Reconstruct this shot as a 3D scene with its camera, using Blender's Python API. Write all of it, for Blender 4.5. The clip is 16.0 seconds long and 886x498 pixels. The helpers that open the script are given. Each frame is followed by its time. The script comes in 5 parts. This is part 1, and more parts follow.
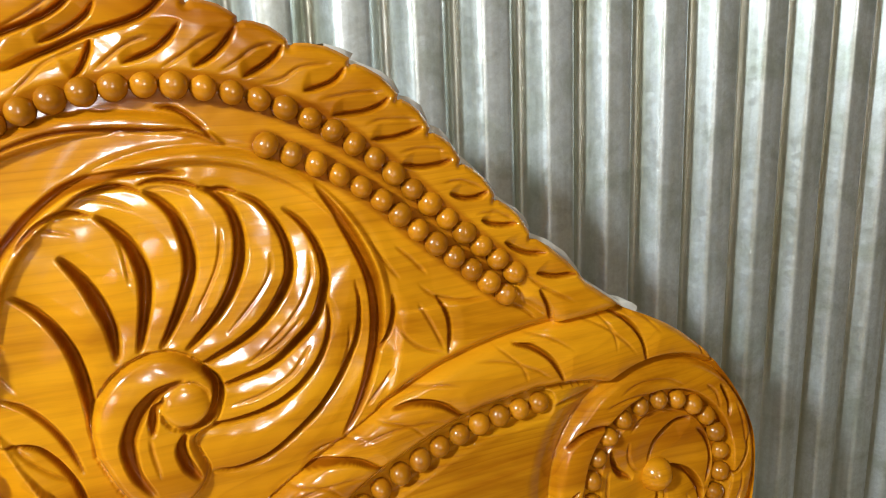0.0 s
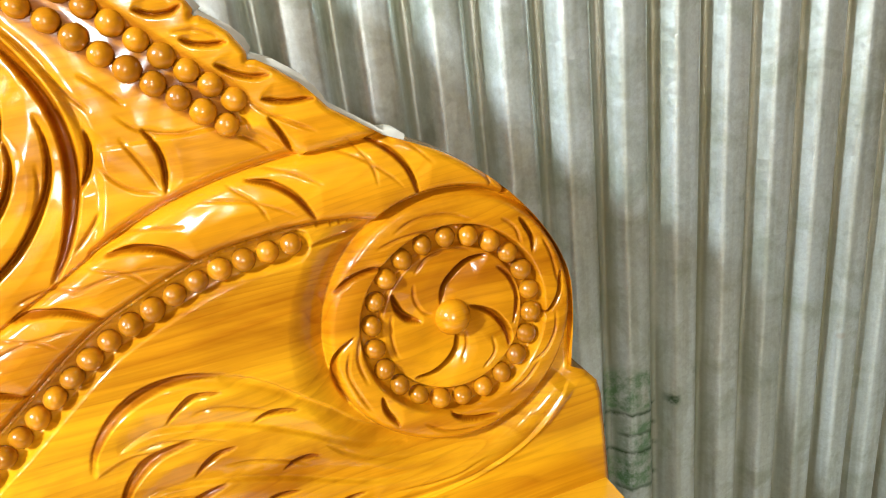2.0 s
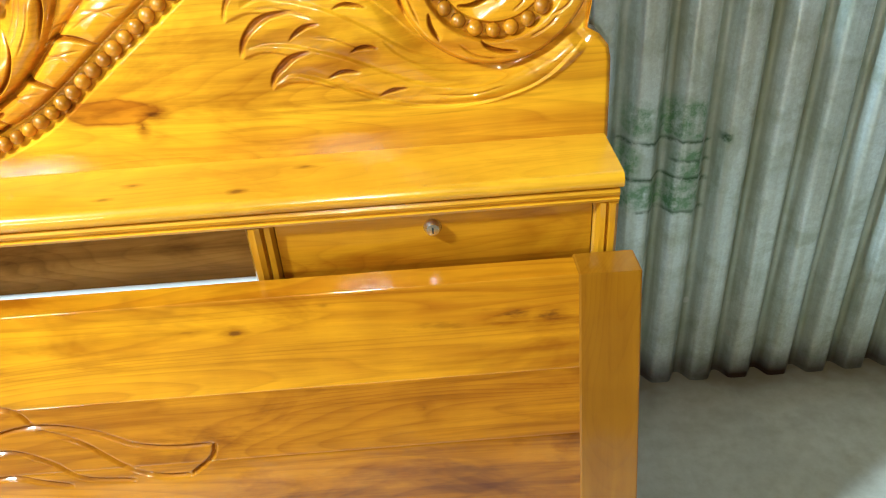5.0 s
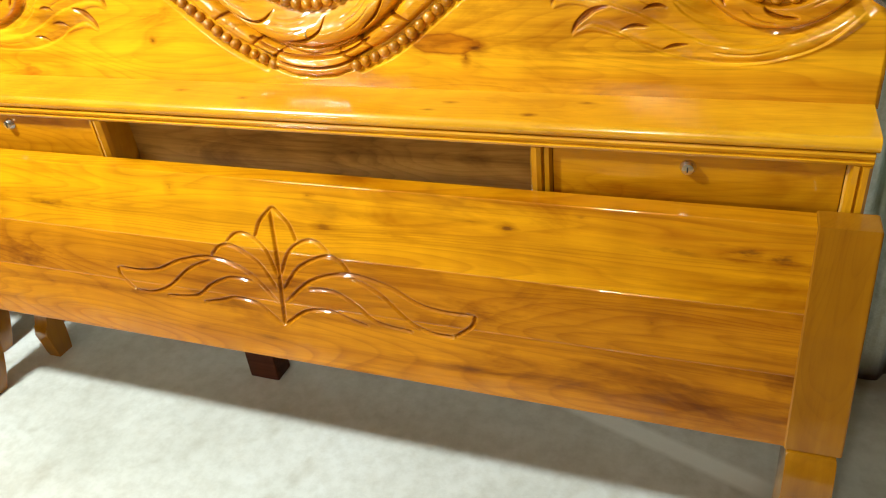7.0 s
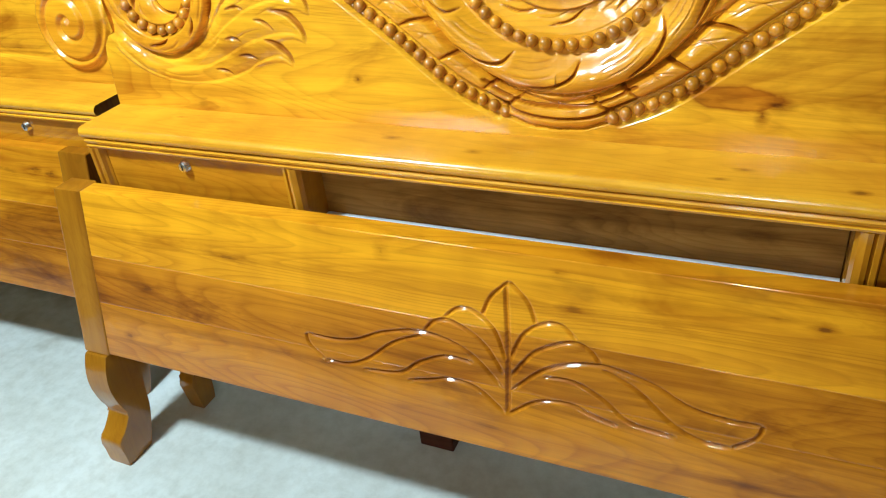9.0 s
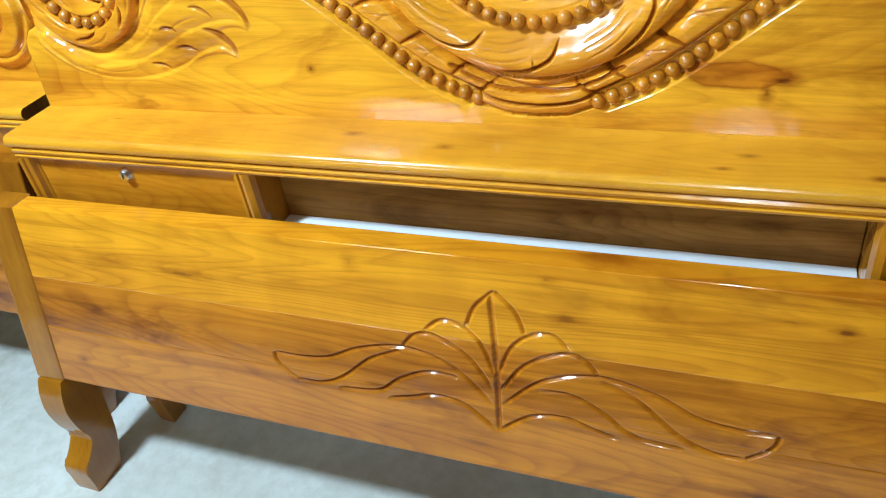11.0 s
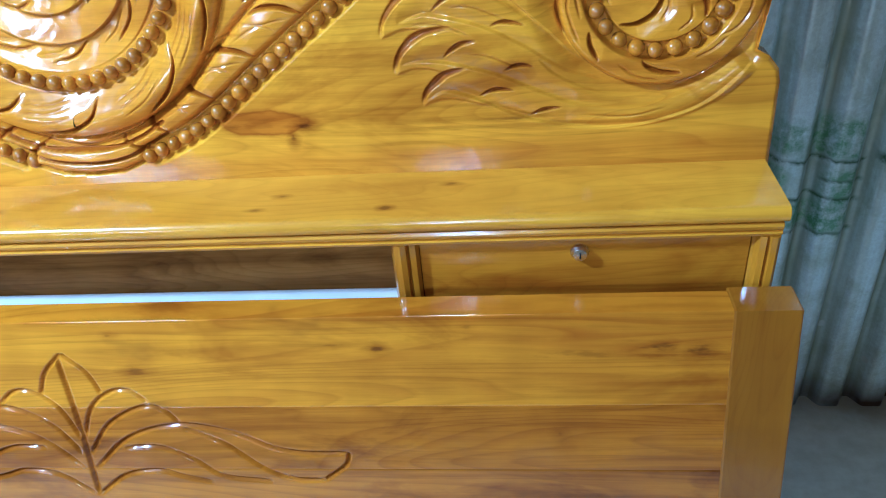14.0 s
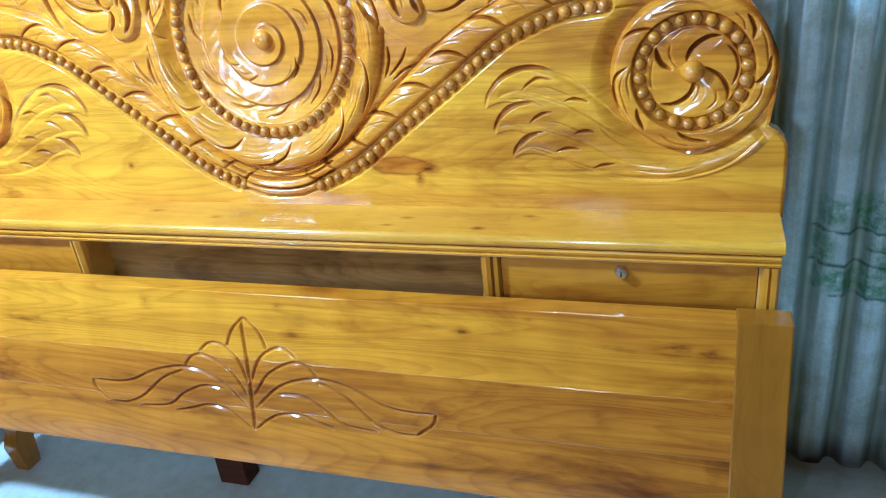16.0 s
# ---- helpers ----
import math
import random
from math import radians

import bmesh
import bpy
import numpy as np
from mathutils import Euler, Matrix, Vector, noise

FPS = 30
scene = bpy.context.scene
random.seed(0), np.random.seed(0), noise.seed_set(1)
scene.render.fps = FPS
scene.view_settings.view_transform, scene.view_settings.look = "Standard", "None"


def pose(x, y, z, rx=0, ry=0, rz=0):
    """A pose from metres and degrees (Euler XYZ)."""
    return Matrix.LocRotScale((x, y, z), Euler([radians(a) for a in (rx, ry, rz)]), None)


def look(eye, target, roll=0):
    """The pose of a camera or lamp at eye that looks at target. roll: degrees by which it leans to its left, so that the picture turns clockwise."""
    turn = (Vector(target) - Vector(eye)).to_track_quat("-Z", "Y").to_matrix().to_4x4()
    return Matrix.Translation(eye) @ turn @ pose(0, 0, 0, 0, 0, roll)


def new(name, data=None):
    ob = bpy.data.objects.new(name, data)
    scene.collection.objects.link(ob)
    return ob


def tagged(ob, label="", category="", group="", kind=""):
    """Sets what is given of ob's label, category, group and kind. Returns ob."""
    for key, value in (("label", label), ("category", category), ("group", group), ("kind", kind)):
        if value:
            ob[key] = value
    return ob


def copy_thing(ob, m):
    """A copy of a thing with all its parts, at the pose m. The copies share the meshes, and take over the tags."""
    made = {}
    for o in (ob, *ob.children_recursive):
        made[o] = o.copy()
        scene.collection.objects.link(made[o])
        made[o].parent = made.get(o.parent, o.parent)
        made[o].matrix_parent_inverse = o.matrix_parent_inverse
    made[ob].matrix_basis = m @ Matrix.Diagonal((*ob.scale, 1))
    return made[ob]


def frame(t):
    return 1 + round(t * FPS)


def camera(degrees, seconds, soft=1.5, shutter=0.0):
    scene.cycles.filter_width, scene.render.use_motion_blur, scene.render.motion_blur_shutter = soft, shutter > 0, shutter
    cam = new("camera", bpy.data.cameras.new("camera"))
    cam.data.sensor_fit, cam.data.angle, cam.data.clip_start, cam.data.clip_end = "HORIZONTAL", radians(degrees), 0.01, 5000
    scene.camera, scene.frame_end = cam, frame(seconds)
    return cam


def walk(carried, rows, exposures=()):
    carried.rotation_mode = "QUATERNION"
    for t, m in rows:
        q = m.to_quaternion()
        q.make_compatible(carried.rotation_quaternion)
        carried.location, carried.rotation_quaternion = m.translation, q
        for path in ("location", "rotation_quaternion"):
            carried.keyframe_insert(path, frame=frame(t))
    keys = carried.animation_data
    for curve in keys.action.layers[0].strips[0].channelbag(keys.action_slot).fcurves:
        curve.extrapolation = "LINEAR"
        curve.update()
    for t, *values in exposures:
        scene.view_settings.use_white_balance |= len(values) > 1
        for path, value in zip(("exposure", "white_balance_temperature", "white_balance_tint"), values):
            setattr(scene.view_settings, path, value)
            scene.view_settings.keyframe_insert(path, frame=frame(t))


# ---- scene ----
cam = camera(60.2, 16.0, soft=1.1)
PATH = [
    (0, (0.262, -0.382, 1.24), (1.012, 1.408, 0.756), -2.4),
    (0.5, (0.3, -0.39, 1.227), (0.993, 1.41, 0.7), -3.4),
    (1, (0.372, -0.404, 1.216), (1.05, 1.382, 0.626), -4.7),
    (1.5, (0.444, -0.416, 1.194), (1.084, 1.352, 0.514), -6.8),
    (2, (0.496, -0.427, 1.163), (1.081, 1.328, 0.404), -7.1),
    (2.5, (0.53, -0.44, 1.143), (1.106, 1.293, 0.328), -6.5),
    (3, (0.555, -0.458, 1.117), (1.081, 1.259, 0.235), -6.0),
    (3.5, (0.562, -0.484, 1.096), (1.018, 1.222, 0.157), -6.6),
    (4, (0.553, -0.577, 1.081), (0.877, 1.137, 0.102), -4.1),
    (4.2, (0.553, -0.616, 1.074), (0.827, 1.092, 0.069), -3.9),
    (6.3, (0.693, -0.879, 1.046), (0.258, 0.708, -0.091), -6.3),
    (6.5, (0.68, -0.896, 1.054), (0.19, 0.684, -0.07), -6.8),
    (7, (0.643, -0.939, 1.071), (-0.03, 0.615, 0.008), -6.7),
    (7.5, (0.606, -0.945, 1.091), (-0.159, 0.595, 0.071), -7.0),
    (8, (0.506, -0.917, 1.105), (-0.273, 0.587, 0.042), -6.9),
    (8.5, (0.369, -0.883, 1.105), (-0.42, 0.617, 0.043), -6.6),
    (8.7, (0.325, -0.869, 1.105), (-0.452, 0.641, 0.048), -6.5),
    (10.8, (0.219, -0.736, 1.102), (-0.505, 0.723, -0.059), -9.2),
    (11, (0.242, -0.728, 1.103), (-0.46, 0.738, -0.063), -9.6),
    (11.5, (0.274, -0.708, 1.103), (-0.315, 0.816, -0.051), -9.2),
    (12, (0.317, -0.692, 1.102), (-0.192, 0.867, -0.042), -8.1),
    (12.5, (0.376, -0.682, 1.094), (-0.075, 0.902, -0.041), -7.8),
    (13, (0.436, -0.681, 1.088), (0.079, 0.927, -0.046), -7.3),
    (13.5, (0.49, -0.685, 1.095), (0.208, 0.936, -0.043), -7.2),
    (14, (0.529, -0.702, 1.095), (0.326, 0.936, -0.035), -5.5),
    (14.5, (0.562, -0.747, 1.091), (0.386, 0.946, 0.041), -1.9),
    (15, (0.6, -0.829, 1.097), (0.286, 0.901, 0.142), -2.6),
    (15.5, (0.649, -0.93, 1.106), (0.191, 0.785, 0.185), -5.6),
    (16, (0.688, -1.005, 1.13), (0.076, 0.697, 0.277), -6.6),
]
# exposure and white balance drift as the phone adapts: seconds, stops, kelvin, tint
EXPOSURES = [(0.0, -0.36, 6600, 17), (1.0, 0.0, 6750, 17), (2.0, 0.56, 6500, 13), (3.0, 0.60, 6250, 8), (4.0, 0.72, 4950, -5), (6.5, 0.42, 6700, 10), (8.5, -0.02, 5550, 2),
             (11.0, -0.12, 5200, 5), (12.0, -0.22, 4350, 8), (13.0, -0.13, 4050, 8), (14.0, 0.00, 4050, 6), (14.5, 0.26, 4000, 4), (16.0, 0.20, 3950, 2)]
walk(cam, [(t, look(eye, target, roll)) for t, eye, target, roll in PATH], EXPOSURES)

# ---- light ----
world = bpy.data.worlds.new("world")
scene.world = world
world.use_nodes = True
_n, _l = world.node_tree.nodes, world.node_tree.links
_sky = _n.new("ShaderNodeTexSky")
_sky.sky_type, _sky.sun_disc = "NISHITA", False
_sky.sun_elevation, _sky.sun_rotation = radians(40), radians(200)
_l.new(_sky.outputs[0], _n["Background"].inputs[0])
_n["Background"].inputs[1].default_value = 0.05


def lamp(name, kind, m, energy, colour, **kw):
    data = bpy.data.lights.new(name, kind)
    data.energy, data.color = energy, colour
    for k, v in kw.items():
        if k == "radius":
            data.shadow_soft_size = v
        elif k == "size":
            data.shape, data.size, data.size_y = "RECTANGLE", v[0], v[1]
        elif k == "spread":
            data.spread = radians(v)
    ob = new(name, data)
    ob.matrix_world = m
    return ob


BULB = Vector((-0.90, -0.69, 1.93))
lamp("bulb_light", "POINT", pose(*BULB), 194.0, (0.82, 0.965, 1.0), radius=0.085)
# unseen vents in the front wall, set from reflections on shelf and board
lamp("vent_daylight", "AREA", look((0.25, -2.26, 1.43), (0.25, 0, 1.30)), 2.8, (0.98, 1.0, 0.96), size=(0.095, 0.055), spread=80)
lamp("upper_vent_daylight", "AREA", look((0.26, -2.26, 2.35), (0.26, 0, 1.00)), 1.2, (0.98, 1.0, 0.96), size=(0.095, 0.065), spread=80)
# added lamp in a made-up window, moved about for the glow on the carving
lamp("front_window_daylight", "AREA", look((-1.20, -2.26, 1.24), (-0.15, 0, 0.85)), 1.0, (0.90, 0.97, 1.0), size=(0.46, 0.26), spread=60)
# added warm fill from a made-up opening in the side wall
lamp("side_daylight", "AREA", look((3.25, -0.25, 1.5), (0.9, 0.1, 0.7)), 0.06, (1.0, 0.90, 0.62), size=(0.8, 1.5))


# ---- materials ----
def material(name):
    mat = bpy.data.materials.new(name)
    mat.use_nodes = True
    nt = mat.node_tree
    return mat, nt, nt.nodes["Principled BSDF"]


def node(nt, kind, links=(), **values):
    nd = nt.nodes.new("ShaderNode" + kind)
    for key, value in values.items():
        if key == "operation":
            nd.operation = value
        else:
            nd.inputs[key].default_value = value
    for target, source in links:
        nt.links.new(source, nd.inputs[target])
    return nd


def ramp(nt, source, *stops):
    nd = nt.nodes.new("ShaderNodeValToRGB")
    els = nd.color_ramp.elements
    while len(els) < len(stops):
        els.new(0.5)
    for el, (p, c) in zip(els, stops):
        el.position = p
        el.color = (*c, 1) if len(c) == 3 else (c[0], c[0], c[0], 1)
    nt.links.new(source, nd.inputs[0])
    return nd


def mix(nt, fac, a, b, blend="MIX"):
    nd = nt.nodes.new("ShaderNodeMix")
    nd.data_type, nd.blend_type = "RGBA", blend
    for i, v in ((0, fac), (6, a), (7, b)):
        if isinstance(v, (int, float)):
            nd.inputs[i].default_value = v
        elif isinstance(v, tuple):
            nd.inputs[i].default_value = (*v, 1)
        else:
            nt.links.new(v, nd.inputs[i])
    return nd.outputs[2]


def wood(name, light, mid, dark, turn=(0, 0, 0), knots=1.0, coat=1.0, rough=0.46, spread=0.25, streak=1.0, coat_rough=0.085, spots=(), eye=None, cuts=False, peel_by=0.14):
    """Varnished plank wood; the grain runs along x, or as turned."""
    mat, nt, bsdf = material(name)
    tc = node(nt, "TexCoord")
    info = node(nt, "ObjectInfo")
    shift = node(nt, "VectorMath", [(0, tc.outputs["Object"])], operation="ADD")
    off = node(nt, "CombineXYZ", [("X", info.outputs["Random"])])
    off2 = node(nt, "VectorMath", [(0, off.outputs[0])], operation="SCALE", Scale=0.0 if spread == 0 else 3.0)
    nt.links.new(off2.outputs[0], shift.inputs[1])
    mp = node(nt, "Mapping", [("Vector", shift.outputs[0])], Rotation=tuple(radians(a) for a in turn))
    # slow waves of the grain, growth lines, long streaks, patches, pores
    slow = node(nt, "Mapping", [("Vector", mp.outputs[0])], Scale=(2.2, 5.0, 5.0))
    nw = node(nt, "TexNoise", [("Vector", slow.outputs[0])], Scale=1.0, Detail=2.0, Roughness=0.5)
    wc = node(nt, "VectorMath", [(0, nw.outputs[1])], operation="SCALE", Scale=0.032)
    bent = node(nt, "VectorMath", [(0, mp.outputs[0]), (1, wc.outputs[0])], operation="ADD")
    big = node(nt, "Mapping", [("Vector", mp.outputs[0])], Scale=(0.55, 4.2, 4.2))
    n1 = node(nt, "TexNoise", [("Vector", big.outputs[0])], Scale=1.6, Detail=2.0, Roughness=0.45, Distortion=0.35)
    rings = node(nt, "Math", [(0, n1.outputs[0])], operation="MULTIPLY")
    rings.inputs[1].default_value = 34.0
    frac = node(nt, "Math", [(0, rings.outputs[0])], operation="FRACT")
    long = node(nt, "Mapping", [("Vector", bent.outputs[0])], Scale=(0.7, 8.0, 34.0))
    n4 = node(nt, "TexNoise", [("Vector", long.outputs[0])], Scale=1.0, Detail=6.0, Roughness=0.66)
    wide = node(nt, "Mapping", [("Vector", bent.outputs[0])], Scale=(0.8, 5.0, 11.0))
    n5 = node(nt, "TexNoise", [("Vector", wide.outputs[0])], Scale=1.0, Detail=3.0, Roughness=0.55, Distortion=0.5)
    fine = node(nt, "Mapping", [("Vector", bent.outputs[0])], Scale=(9.0, 60.0, 260.0))
    n2 = node(nt, "TexNoise", [("Vector", fine.outputs[0])], Scale=1.0, Detail=4.0, Roughness=0.6)
    blot = node(nt, "Mapping", [("Vector", mp.outputs[0])], Scale=(2.6, 6.5, 9.5))
    n3 = node(nt, "TexNoise", [("Vector", blot.outputs[0])], Scale=1.3, Detail=5.0, Roughness=0.62, Distortion=0.8)
    half = tuple(0.45 * a + 0.55 * b for a, b in zip(mid, light))
    tone = ramp(nt, n5.outputs[0], (0.38, mid), (0.48, half), (0.57, light), (0.72, tuple(min(1.0, 1.06 * v) for v in light)))
    c1 = ramp(nt, frac.outputs[0], (0.0, tuple(0.86 * v for v in mid)), (0.10, light), (0.60, light), (0.93, mid), (1.0, tuple(0.72 * v for v in mid)))
    col = mix(nt, min(1.0, 0.34 * streak), tone.outputs[0], c1.outputs[0])
    c4 = ramp(nt, n4.outputs[0], (0.30, dark), (0.40, tuple(0.45 + 0.55 * d for d in dark)), (0.50, (1, 1, 1)), (0.68, (1.10, 1.12, 1.1)))
    col = mix(nt, min(1.0, 0.75 * streak), col, mix(nt, 1.0, col, c4.outputs[0], "MULTIPLY"))
    c3 = ramp(nt, n3.outputs[0], (0.32, tuple(0.15 + 0.85 * d for d in dark)), (0.47, (1, 1, 1)))
    col = mix(nt, min(1.0, 1.0 * streak), col, mix(nt, 1.0, col, c3.outputs[0], "MULTIPLY"))
    c5 = ramp(nt, n2.outputs[0], (0.28, (0.70, 0.60, 0.50)), (0.55, (1.03, 1.03, 1.0)))
    col = mix(nt, 0.4 * streak, col, mix(nt, 1.0, col, c5.outputs[0], "MULTIPLY"))
    # cross figure: faint upright bands that shimmer in the varnish
    cross = node(nt, "Mapping", [("Vector", mp.outputs[0])], Scale=(15.0, 3.0, 4.0))
    n6 = node(nt, "TexNoise", [("Vector", cross.outputs[0])], Scale=1.0, Detail=2.0, Roughness=0.5)
    c6 = ramp(nt, n6.outputs[0], (0.34, (0.92, 0.90, 0.87)), (0.62, (1.04, 1.04, 1.04)))
    col = mix(nt, 1.0, col, c6.outputs[0], "MULTIPLY")
    if knots:
        km = node(nt, "Mapping", [("Vector", mp.outputs[0])], Scale=(5.0, 5.0, 11.0))
        wob = node(nt, "TexNoise", [("Vector", km.outputs[0])], Scale=3.0, Detail=2.0)
        kv = node(nt, "VectorMath", [(0, km.outputs[0]), (1, wob.outputs[1])], operation="ADD")
        vor = node(nt, "TexVoronoi", [("Vector", kv.outputs[0])], Scale=1.0)
        pick = node(nt, "SeparateColor", [(0, vor.outputs["Color"])])
        gate = node(nt, "Math", [(0, pick.outputs[0])], operation="GREATER_THAN")
        gate.inputs[1].default_value = 0.72
        kr = ramp(nt, vor.outputs["Distance"], (0.0, (1.0,)), (0.07, (0.85,)), (0.16, (0.25,)), (0.30, (0.0,)))
        kf = node(nt, "Math", [(0, kr.outputs[0]), (1, gate.outputs[0])], operation="MULTIPLY")
        kf2 = node(nt, "Math", [(0, kf.outputs[0])], operation="MULTIPLY")
        kf2.inputs[1].default_value = 0.75 * knots
        col = mix(nt, kf2.outputs[0], col, (0.13, 0.04, 0.008))
    if spots:
        sep = node(nt, "SeparateXYZ", [(0, tc.outputs["Object"])])
        wm = node(nt, "Mapping", [("Vector", tc.outputs["Object"])], Scale=(22.0, 90.0, 90.0))
        wn = node(nt, "TexNoise", [("Vector", wm.outputs[0])], Scale=1.0, Detail=4.0, Roughness=0.6)
        wx = node(nt, "Math", [(0, wn.outputs[0])], operation="MULTIPLY_ADD")
        wx.inputs[1].default_value, wx.inputs[2].default_value = 1.3, -0.40
        total = None
        for sx, sz, rx, rz, k in spots:
            axis = 1 if sz < 0.2 else 2
            dx = node(nt, "Math", [(0, sep.outputs[0])], operation="SUBTRACT")
            dx.inputs[1].default_value = sx
            dx2 = node(nt, "Math", [(0, dx.outputs[0])], operation="DIVIDE")
            dx2.inputs[1].default_value = 1.3 * rx
            dz = node(nt, "Math", [(0, sep.outputs[axis])], operation="SUBTRACT")
            dz.inputs[1].default_value = sz
            dz2 = node(nt, "Math", [(0, dz.outputs[0])], operation="DIVIDE")
            dz2.inputs[1].default_value = 1.3 * rz
            comb = node(nt, "CombineXYZ", [("X", dx2.outputs[0]), ("Y", dz2.outputs[0])])
            ln = node(nt, "VectorMath", [(0, comb.outputs[0])], operation="LENGTH")
            ad = node(nt, "Math", [(0, ln.outputs["Value"]), (1, wx.outputs[0])], operation="ADD")
            f = node(nt, "MapRange", [("Value", ad.outputs[0])])
            f.inputs[1].default_value, f.inputs[2].default_value, f.inputs[3].default_value, f.inputs[4].default_value = 0.42, 1.10, k, 0.0
            g = node(nt, "MapRange", [("Value", ad.outputs[0])])
            g.inputs[1].default_value, g.inputs[2].default_value, g.inputs[3].default_value, g.inputs[4].default_value = 0.28, 0.50, 0.8 * k if rx < 0.12 else 0.0, 0.0
            core = g.outputs[0] if total is None else node(nt, "Math", [(0, core), (1, g.outputs[0])], operation="MAXIMUM").outputs[0]
            total = f.outputs[0] if total is None else node(nt, "Math", [(0, total), (1, f.outputs[0])], operation="MAXIMUM").outputs[0]
        grain = ramp(nt, n4.outputs[0], (0.36, (1.0,)), (0.62, (0.35,)))
        broken = node(nt, "Math", [(0, total), (1, grain.outputs[0])], operation="MULTIPLY")
        col = mix(nt, broken.outputs[0], col, mix(nt, 1.0, col, (0.30, 0.13, 0.06), "MULTIPLY"))
        col = mix(nt, core, col, (0.13, 0.036, 0.005))
    if eye:
        # a long knot: browner inside, with a dark uneven outline
        place = node(nt, "SeparateXYZ", [(0, tc.outputs["Object"])])
        way = []
        for out, (mid_at, half) in ((0, eye[:2]), (2, eye[2:])):
            q = node(nt, "Math", [(0, place.outputs[out])], operation="SUBTRACT")
            q.inputs[1].default_value = mid_at
            q2 = node(nt, "Math", [(0, q.outputs[0])], operation="DIVIDE")
            q2.inputs[1].default_value = half
            way.append(q2.outputs[0])
        both = node(nt, "CombineXYZ", [("X", way[0]), ("Y", way[1])])
        far = node(nt, "VectorMath", [(0, both.outputs[0])], operation="LENGTH")
        shake = node(nt, "TexNoise", [("Vector", bent.outputs[0])], Scale=26.0, Detail=3.0)
        edge_at = node(nt, "Math", [(0, shake.outputs[0])], operation="MULTIPLY_ADD")
        edge_at.inputs[1].default_value = 0.9
        nt.links.new(far.outputs["Value"], edge_at.inputs[2])
        tint = ramp(nt, edge_at.outputs[0], (0.20, (0.66, 0.40, 0.15)), (0.55, (0.80, 0.56, 0.30)), (0.70, (0.70, 0.46, 0.25)), (0.80, (0.44, 0.22, 0.10)), (0.88, (0.88, 0.80, 0.70)), (1.0, (1.0, 1.0, 1.0)))
        halve = node(nt, "Math", [(0, edge_at.outputs[0])], operation="MULTIPLY")
        halve.inputs[1].default_value = 0.62
        nt.links.new(halve.outputs[0], tint.inputs[0])
        col = mix(nt, 0.8, col, mix(nt, 1.0, col, tint.outputs[0], "MULTIPLY"))
    if spread:
        tone = ramp(nt, info.outputs["Random"], (0.0, (1 - spread,) * 3), (1.0, (1.0, 1.0, 1.0)))
        col = mix(nt, 1.0, col, tone.outputs[0], "MULTIPLY")
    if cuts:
        # brown stain rubbed into the carved cuts before varnishing; between the beads it paints shade
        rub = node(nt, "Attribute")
        rub.attribute_name = "stain_shade"
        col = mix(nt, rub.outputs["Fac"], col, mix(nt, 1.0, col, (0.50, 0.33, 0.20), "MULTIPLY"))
        thin = node(nt, "MapRange", [("Value", rub.outputs["Fac"])])
        thin.inputs[3].default_value, thin.inputs[4].default_value = coat, 0.15 * coat
        nt.links.new(thin.outputs[0], bsdf.inputs["Coat Weight"])
    nt.links.new(col, bsdf.inputs["Base Color"])
    rr = ramp(nt, n3.outputs[0], (0.3, (rough - 0.08,)), (0.7, (rough + 0.1,)))
    nt.links.new(rr.outputs[0], bsdf.inputs["Roughness"])
    bsdf.inputs["Specular IOR Level"].default_value = 0.06
    bsdf.inputs["Coat Weight"].default_value = coat
    bsdf.inputs["Coat Roughness"].default_value = coat_rough
    bsdf.inputs["Coat IOR"].default_value = 1.60
    bsdf.inputs["Coat Tint"].default_value = (1.0, 0.97, 0.82, 1.0)
    bump = node(nt, "Bump", [("Height", n2.outputs[0])], Strength=0.06, Distance=0.001)
    # the varnish lies unevenly: slow swells and a fine orange peel
    wave = node(nt, "TexNoise", [("Vector", tc.outputs["Object"])], Scale=24.0, Detail=1.0)
    bump1 = node(nt, "Bump", [("Height", wave.outputs[0]), ("Normal", bump.outputs[0])], Strength=0.24, Distance=0.003)
    peel = node(nt, "TexNoise", [("Vector", tc.outputs["Object"])], Scale=110.0, Detail=2.0)
    bump2 = node(nt, "Bump", [("Height", peel.outputs[0]), ("Normal", bump1.outputs[0])], Strength=peel_by, Distance=0.0012)
    nt.links.new(bump.outputs[0], bsdf.inputs["Normal"])
    nt.links.new(bump2.outputs[0], bsdf.inputs["Coat Normal"])
    return mat


GOLD = ((0.74, 0.322, 0.007), (0.54, 0.190, 0.003), (0.55, 0.38, 0.16))
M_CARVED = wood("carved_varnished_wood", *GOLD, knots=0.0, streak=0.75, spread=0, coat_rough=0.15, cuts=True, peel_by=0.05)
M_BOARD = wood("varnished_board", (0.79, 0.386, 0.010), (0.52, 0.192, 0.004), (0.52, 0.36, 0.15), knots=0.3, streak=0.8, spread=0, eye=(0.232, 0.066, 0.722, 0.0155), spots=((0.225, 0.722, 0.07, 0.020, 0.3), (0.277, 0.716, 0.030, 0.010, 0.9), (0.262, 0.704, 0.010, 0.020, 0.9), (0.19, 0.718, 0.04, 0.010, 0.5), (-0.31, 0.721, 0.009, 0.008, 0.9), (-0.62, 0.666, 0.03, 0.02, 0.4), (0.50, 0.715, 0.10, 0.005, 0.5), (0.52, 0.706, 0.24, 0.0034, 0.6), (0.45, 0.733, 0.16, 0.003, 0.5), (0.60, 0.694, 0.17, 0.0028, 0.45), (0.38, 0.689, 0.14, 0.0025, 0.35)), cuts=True)
